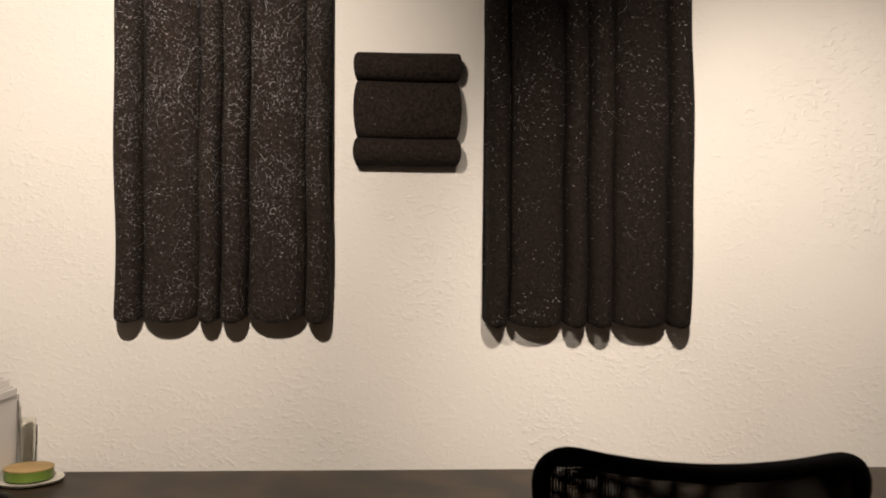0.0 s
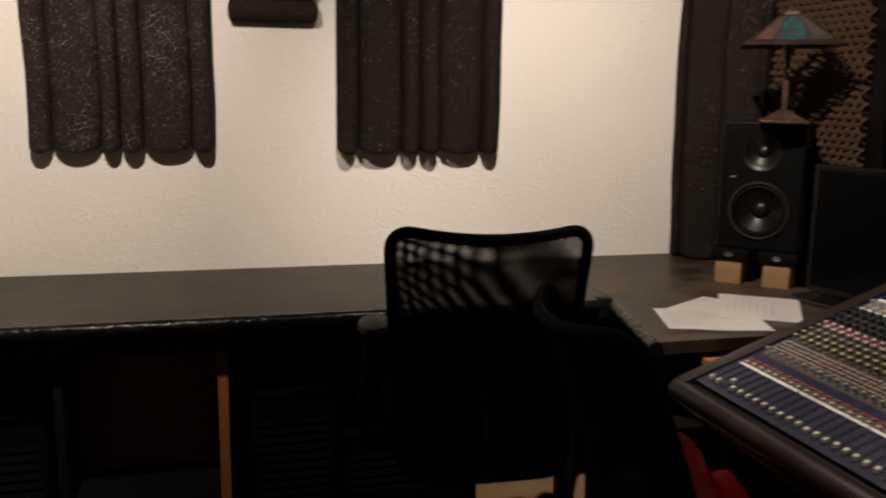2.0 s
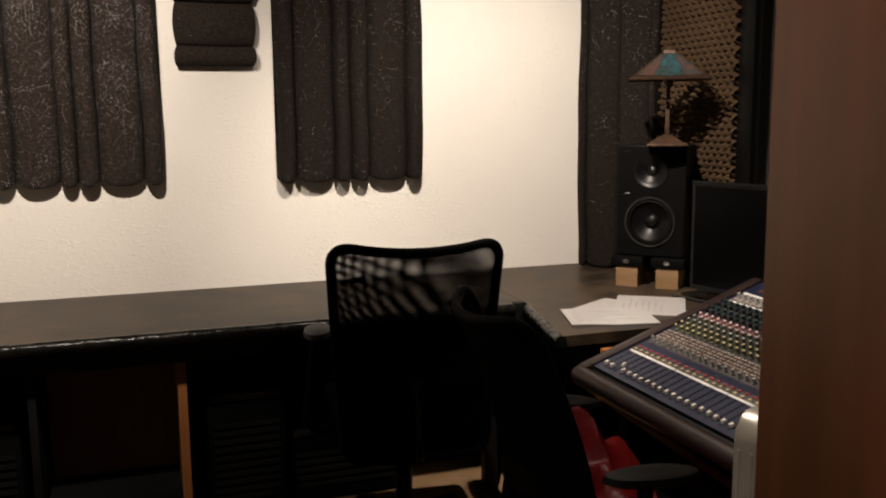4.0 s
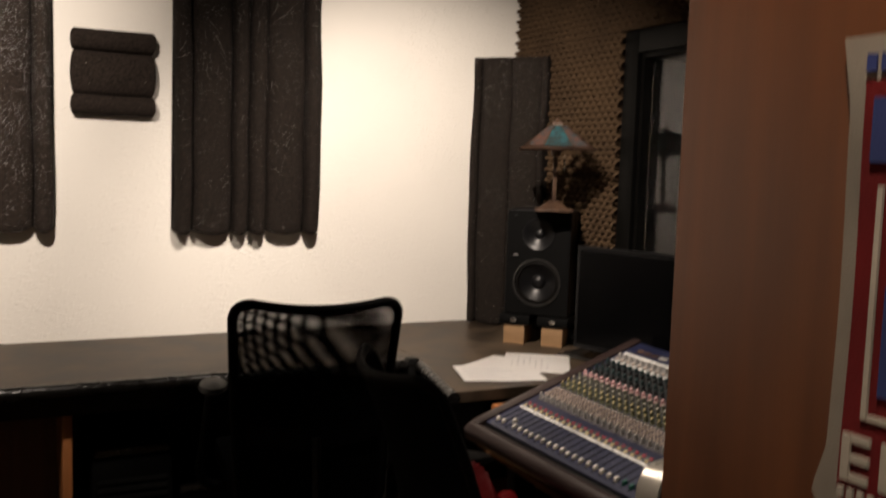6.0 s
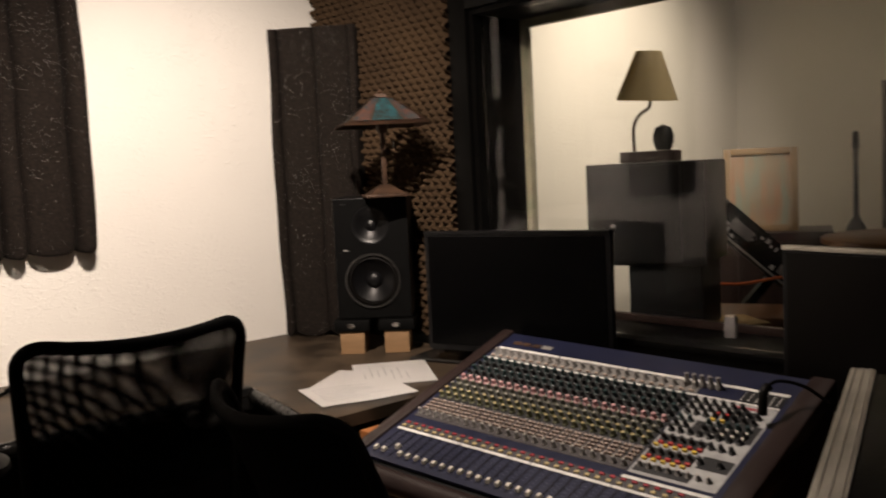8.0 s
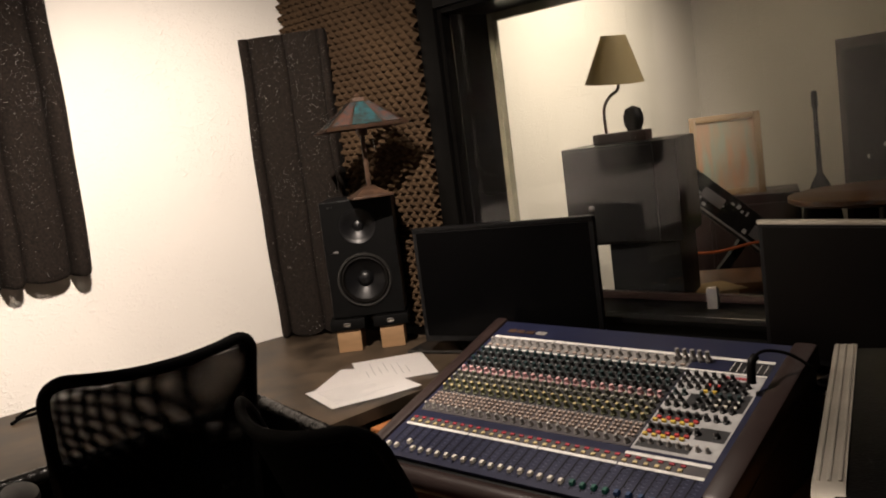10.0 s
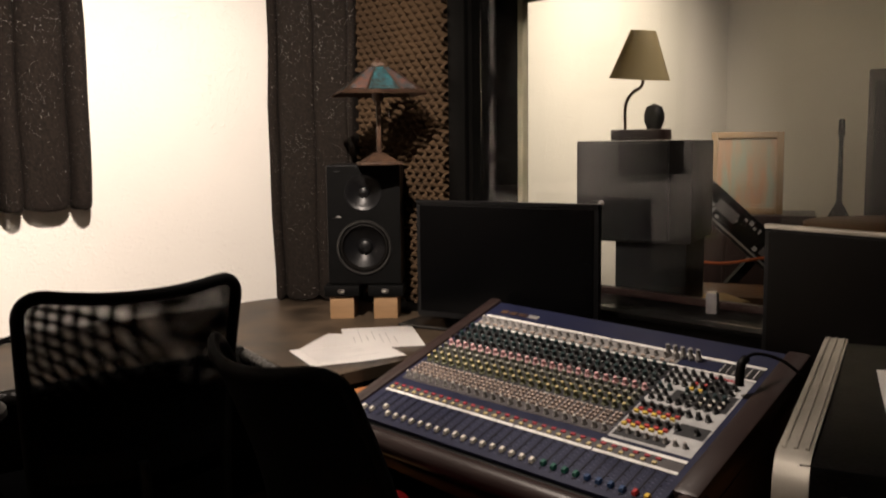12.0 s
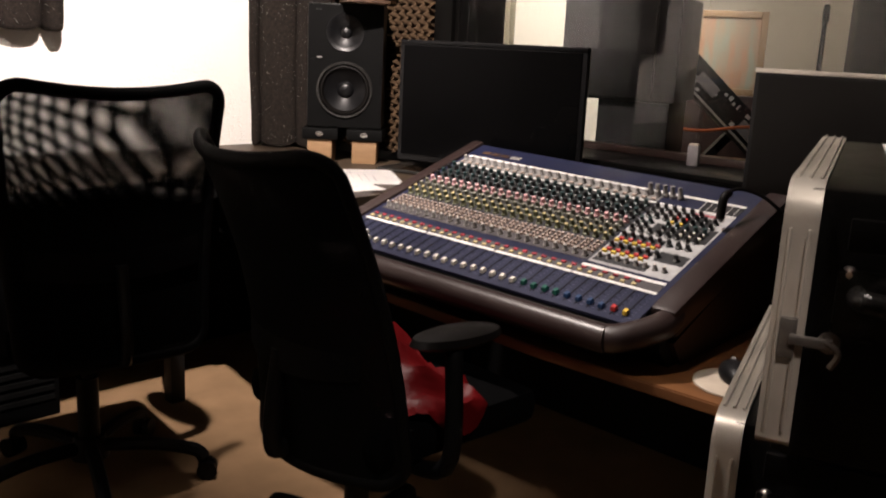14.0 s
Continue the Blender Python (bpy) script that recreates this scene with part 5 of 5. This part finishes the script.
def right_mouse():
    p = thing("mouse_pad", "round pale mouse mat on the mixer table", "mouse mat", pose(1.190, 0.208, 0.5612))
    part("mat", lathe([(0.088, 0), (0.088, 0.003), (0.086, 0.004)], 36), M_FELT, p)
    m = thing("computer_mouse", "black computer mouse on its mat", "mouse", pose(1.205, 0.222, 0.5655, 0, 0, 40))
    part("shell", lathe([(0.030, 0), (0.033, 0.008), (0.030, 0.022), (0.018, 0.033), (0.0, 0.037)], 24, Matrix.Diagonal((1.75, 1, 1, 1))), M_PLASTIC, m)
    part("wheel", cone(bmesh.new(), 0.006, 0.006, 0.008, pose(0.030, 0.004, 0.031, 90, 0, 0), 12), M_GREY, m)


right_mouse()


def gooseneck():
    g = thing("gooseneck_lamp", "small black gooseneck lamp arching over the mixer", "mixer lamp")
    part("neck", tube([(1.585, 0.335, 0.850), (1.560, 0.375, 0.885), (1.525, 0.415, 0.900), (1.495, 0.430, 0.893), (1.482, 0.432, 0.875)], 0.0042, 8), M_RUBBER, g)
    part("head", tube([(1.497, 0.430, 0.892), (1.480, 0.433, 0.878), (1.474, 0.433, 0.832)], 0.0105, 12), M_RUBBER, g, "black lamp head")


gooseneck()

# ---- live room behind the glass ----


def live_room():
    c = thing("equipment_cabinet", "tall dark grey cabinet carrying a lamp", "cabinet", between((2.240, 1.515), (2.385, 1.120), 0.0))
    part("body", boxes(((0, 0, 1.03), (0.42, 0.40, 1.395)), bevel=0.006), M_CABGREY, c)
    part("door", boxes(((0.012, -0.018, 1.042), (0.34, -0.001, 1.385)), bevel=0.003), M_CABGREY, c)
    part("column", boxes(((0.14, 0.03, 0), (0.40, 0.36, 1.029)), bevel=0.005), M_BLACK, c, "narrower black lower cabinet")
    part("knob", lathe([(0.012, 0), (0.009, 0.012), (0.0, 0.02)], 14), M_GREY, c, m=pose(0.10, -0.0185, 1.17, 90, 0, 0))
    l = thing("bent_lamp", "table lamp with a beige pleated shade and bent stem", "table lamp", between((2.240, 1.515), (2.385, 1.120), 1.396) @ pose(0.20, 0.15, 0))
    part("foot", boxes(((-0.10, -0.06, 0), (0.10, 0.06, 0.040)), bevel=0.006), M_DARKWOOD, l, "dark wooden foot")
    part("stem", tube([(-0.06, 0, 0.041), (-0.06, 0, 0.13), (-0.035, 0, 0.175), (0.0, 0, 0.20), (0.005, 0, 0.25)], 0.006, 8), M_BRONZE, l)
    n = 40
    bm = bmesh.new()
    lo = [bm.verts.new(((0.108 + 0.003 * (k % 2)) * math.cos(2 * math.pi * k / n), (0.108 + 0.003 * (k % 2)) * math.sin(2 * math.pi * k / n), 0.225)) for k in range(n)]
    hi = [bm.verts.new(((0.044 + 0.0015 * (k % 2)) * math.cos(2 * math.pi * k / n), (0.044 + 0.0015 * (k % 2)) * math.sin(2 * math.pi * k / n), 0.400)) for k in range(n)]
    for k in range(n):
        bm.faces.new((lo[k], lo[(k + 1) % n], hi[(k + 1) % n], hi[k]))
    bmesh.ops.solidify(bm, geom=list(bm.faces), thickness=0.003)
    part("shade", bm, M_SHADE, l, "beige pleated fabric shade", m=pose(-0.025, 0, 0, 4, 5, 0))
    part("bulb_holder", lathe([(0.014, 0), (0.018, 0.01), (0.018, 0.05)], 14), M_BRONZE, l, m=pose(0.005, 0, 0.235))
    hd = thing("small_bust", "dark rounded headphone stand beside the lamp", "stand", between((2.240, 1.515), (2.385, 1.120), 1.437) @ pose(0.255, 0.12, 0))
    part("body", lathe([(0.026, 0), (0.029, 0.01), (0.037, 0.03), (0.037, 0.055), (0.028, 0.08), (0.0, 0.092)], 20), M_BLACK, hd)
    # framed picture
    p = thing("framed_picture", "abstract green and orange canvas in a brown gilt frame", "picture", between((3.98, 1.985), (4.15, 1.66), 1.0) @ pose(0, 0, 0, -6, 0, 0))
    part("frame", boxes(((0, 0, 0.0), (0.035, 0.03, 0.44)), ((0.335, 0, 0.0), (0.37, 0.03, 0.44)), ((0.036, 0, 0.405), (0.334, 0.03, 0.44)), ((0.036, 0, 0.0), (0.334, 0.03, 0.035)), bevel=0.004), M_GILT, p)
    part("canvas", boxes(((0.03, 0.012, 0.03), (0.34, 0.02, 0.41))), M_ART, p, "abstract canvas", smooth=False)
    sd = thing("sideboard", "dark sideboard in the live room", "sideboard", between((3.75, 2.28), (4.15, 1.45), 0))
    part("body", boxes(((0, 0, 0), (0.9, 0.40, 1.0)), bevel=0.005), M_DARKWOOD, sd)
    part("door", boxes(((0.02, -0.015, 0.05), (0.44, -0.001, 0.95)), bevel=0.003), M_DARKWOOD, sd)
    part("door", boxes(((0.46, -0.015, 0.05), (0.88, -0.001, 0.95)), bevel=0.003), M_DARKWOOD, sd)
    # keyboard leaning on its stand
    k = thing("leaning_keyboard", "black electronic keyboard leaning at a slant with pale labels", "keyboard", pose(3.30, 1.60, 0.30, 0, 0, -42) @ pose(0, 0, 0, 0, 42, 0))
    part("body", boxes(((-0.75, -0.04, 0.55), (0.30, 0.04, 0.69)), bevel=0.008), M_PLASTIC, k)
    bm = bmesh.new()
    rnd = random.Random(8)
    for q in range(34):
        x = -0.72 + 0.029 * q
        z = 0.565 + rnd.random() * 0.09
        box(bm, (x, -0.044, z), (x + rnd.uniform(0.006, 0.026), -0.041, z + rnd.uniform(0.006, 0.026)))
    part("label_field", bm, M_PRINT, k, "pale stickers and bars", smooth=False)
    part("display", boxes(((-0.52, -0.046, 0.60), (-0.40, -0.0415, 0.65)), ((-0.22, -0.046, 0.58), (-0.12, -0.0415, 0.64)), bevel=0.002), M_BOXGREY, k, "small grey display")
    part("key_edge", boxes(((-0.74, -0.050, 0.552), (0.29, -0.0415, 0.562)), bevel=0.001), M_GREY, k, "grey edge strip")
    part("stand", boxes(((-0.2, 0.05, 0.0), (-0.16, 0.09, 0.60)), ((0.1, 0.05, 0.0), (0.14, 0.09, 0.60))), M_BLACK, k)
    # round table
    t = thing("round_table", "round wooden bar table in the live room", "table", pose(4.15, 1.05, 0))
    part("tabletop", lathe([(0.43, 0.95), (0.45, 0.962), (0.45, 0.985), (0.44, 0.99)], 48), M_TABLE, t)
    part("post", lathe([(0.25, 0), (0.25, 0.02), (0.04, 0.05), (0.035, 0.92), (0.10, 0.948)], 24), M_DARKWOOD, t)
    # dark cupboard door with hanging things
    d = thing("dark_cupboard", "tall dark wooden cupboard against the end wall", "cupboard", between((4.60, 1.42), (4.62, 0.60), 0))
    part("body", boxes(((0, 0, 0), (0.8, 0.24, 1.76)), bevel=0.006), M_DARKWOOD, d)
    part("door", boxes(((0.04, -0.018, 0.06), (0.76, -0.001, 1.70)), bevel=0.004), M_BLACK, d, "dark glazed door")
    bm = bmesh.new()
    for q in range(12):
        bmesh.ops.create_icosphere(bm, subdivisions=1, radius=rnd.uniform(0.004, 0.009), matrix=pose(rnd.uniform(0.08, 0.5), -0.03, rnd.uniform(1.05, 1.62), rnd.uniform(-20, 20)) @ Matrix.Diagonal((1, 1, rnd.uniform(1, 4), 1)))
    part("fittings", bm, M_CHROME, d, "small bright fittings")
    g = thing("guitar_case", "black guitar case standing against the wall", "guitar case", pose(4.66, 1.58, 0, 0, 0, -86))
    bm = lathe([(0.10, 0.0), (0.155, 0.12), (0.15, 0.55), (0.10, 0.86), (0.05, 0.98), (0.016, 1.04), (0.012, 1.40), (0.020, 1.42), (0.016, 1.50), (0.0, 1.505)], 20, Matrix.Diagonal((1, 0.5, 1, 1)))
    part("shell", bm, M_RUBBER, g)
    # low things just past the sill
    w = thing("wooden_bench", "low wooden bench top with an orange cable draped over it", "bench", between((2.75, 1.35), (3.05, 0.70), 0))
    part("top", boxes(((0, 0, 0.74), (0.85, 0.35, 0.78)), bevel=0.005), M_TABLE, w)
    for x in (0.05, 0.75):
        part("leg", boxes(((x, 0.05, 0), (x + 0.05, 0.30, 0.739)), bevel=0.004), M_DARKWOOD, w)
    o = thing("orange_cable", "orange extension cable trailing along the bench", "cable")
    part("cord", tube([(2.70, 1.42, 0.93), (2.80, 1.25, 0.91), (2.90, 1.10, 0.935), (2.98, 0.98, 0.93), (3.02, 0.92, 0.86), (3.05, 0.84, 0.79)], 0.006, 8), M_CABLE, o)
    x = thing("cardboard_box", "open kraft cardboard box by the window", "box", pose(2.72, 1.23, 0.62, 0, 0, -35))
    part("body", boxes(((-0.09, -0.07, 0), (0.09, 0.07, 0.17)), bevel=0.003), M_KRAFT, x)
    part("flap", boxes(((-0.09, -0.14, 0.168), (0.09, -0.071, 0.171))), M_KRAFT, x, smooth=False)
    rs = thing("plinth", "low dark plinth under the cardboard box", "plinth", pose(2.72, 1.23, 0, 0, 0, -35))
    part("body", boxes(((-0.14, -0.14, 0), (0.14, 0.14, 0.62)), bevel=0.005), M_DARKWOOD, rs)
    wb = thing("white_sensor", "small white plastic box standing on the window sill", "box", pose(2.035, 0.83, Z0 + 0.0205, 0, 0, 12))
    part("body", boxes(((-0.012, -0.017, 0), (0.012, 0.017, 0.062)), bevel=0.003), M_BOXGREY, wb)
    part("cap", boxes(((-0.010, -0.014, 0.0625), (0.010, 0.014, 0.068)), bevel=0.002), M_FELT, wb)


live_room()
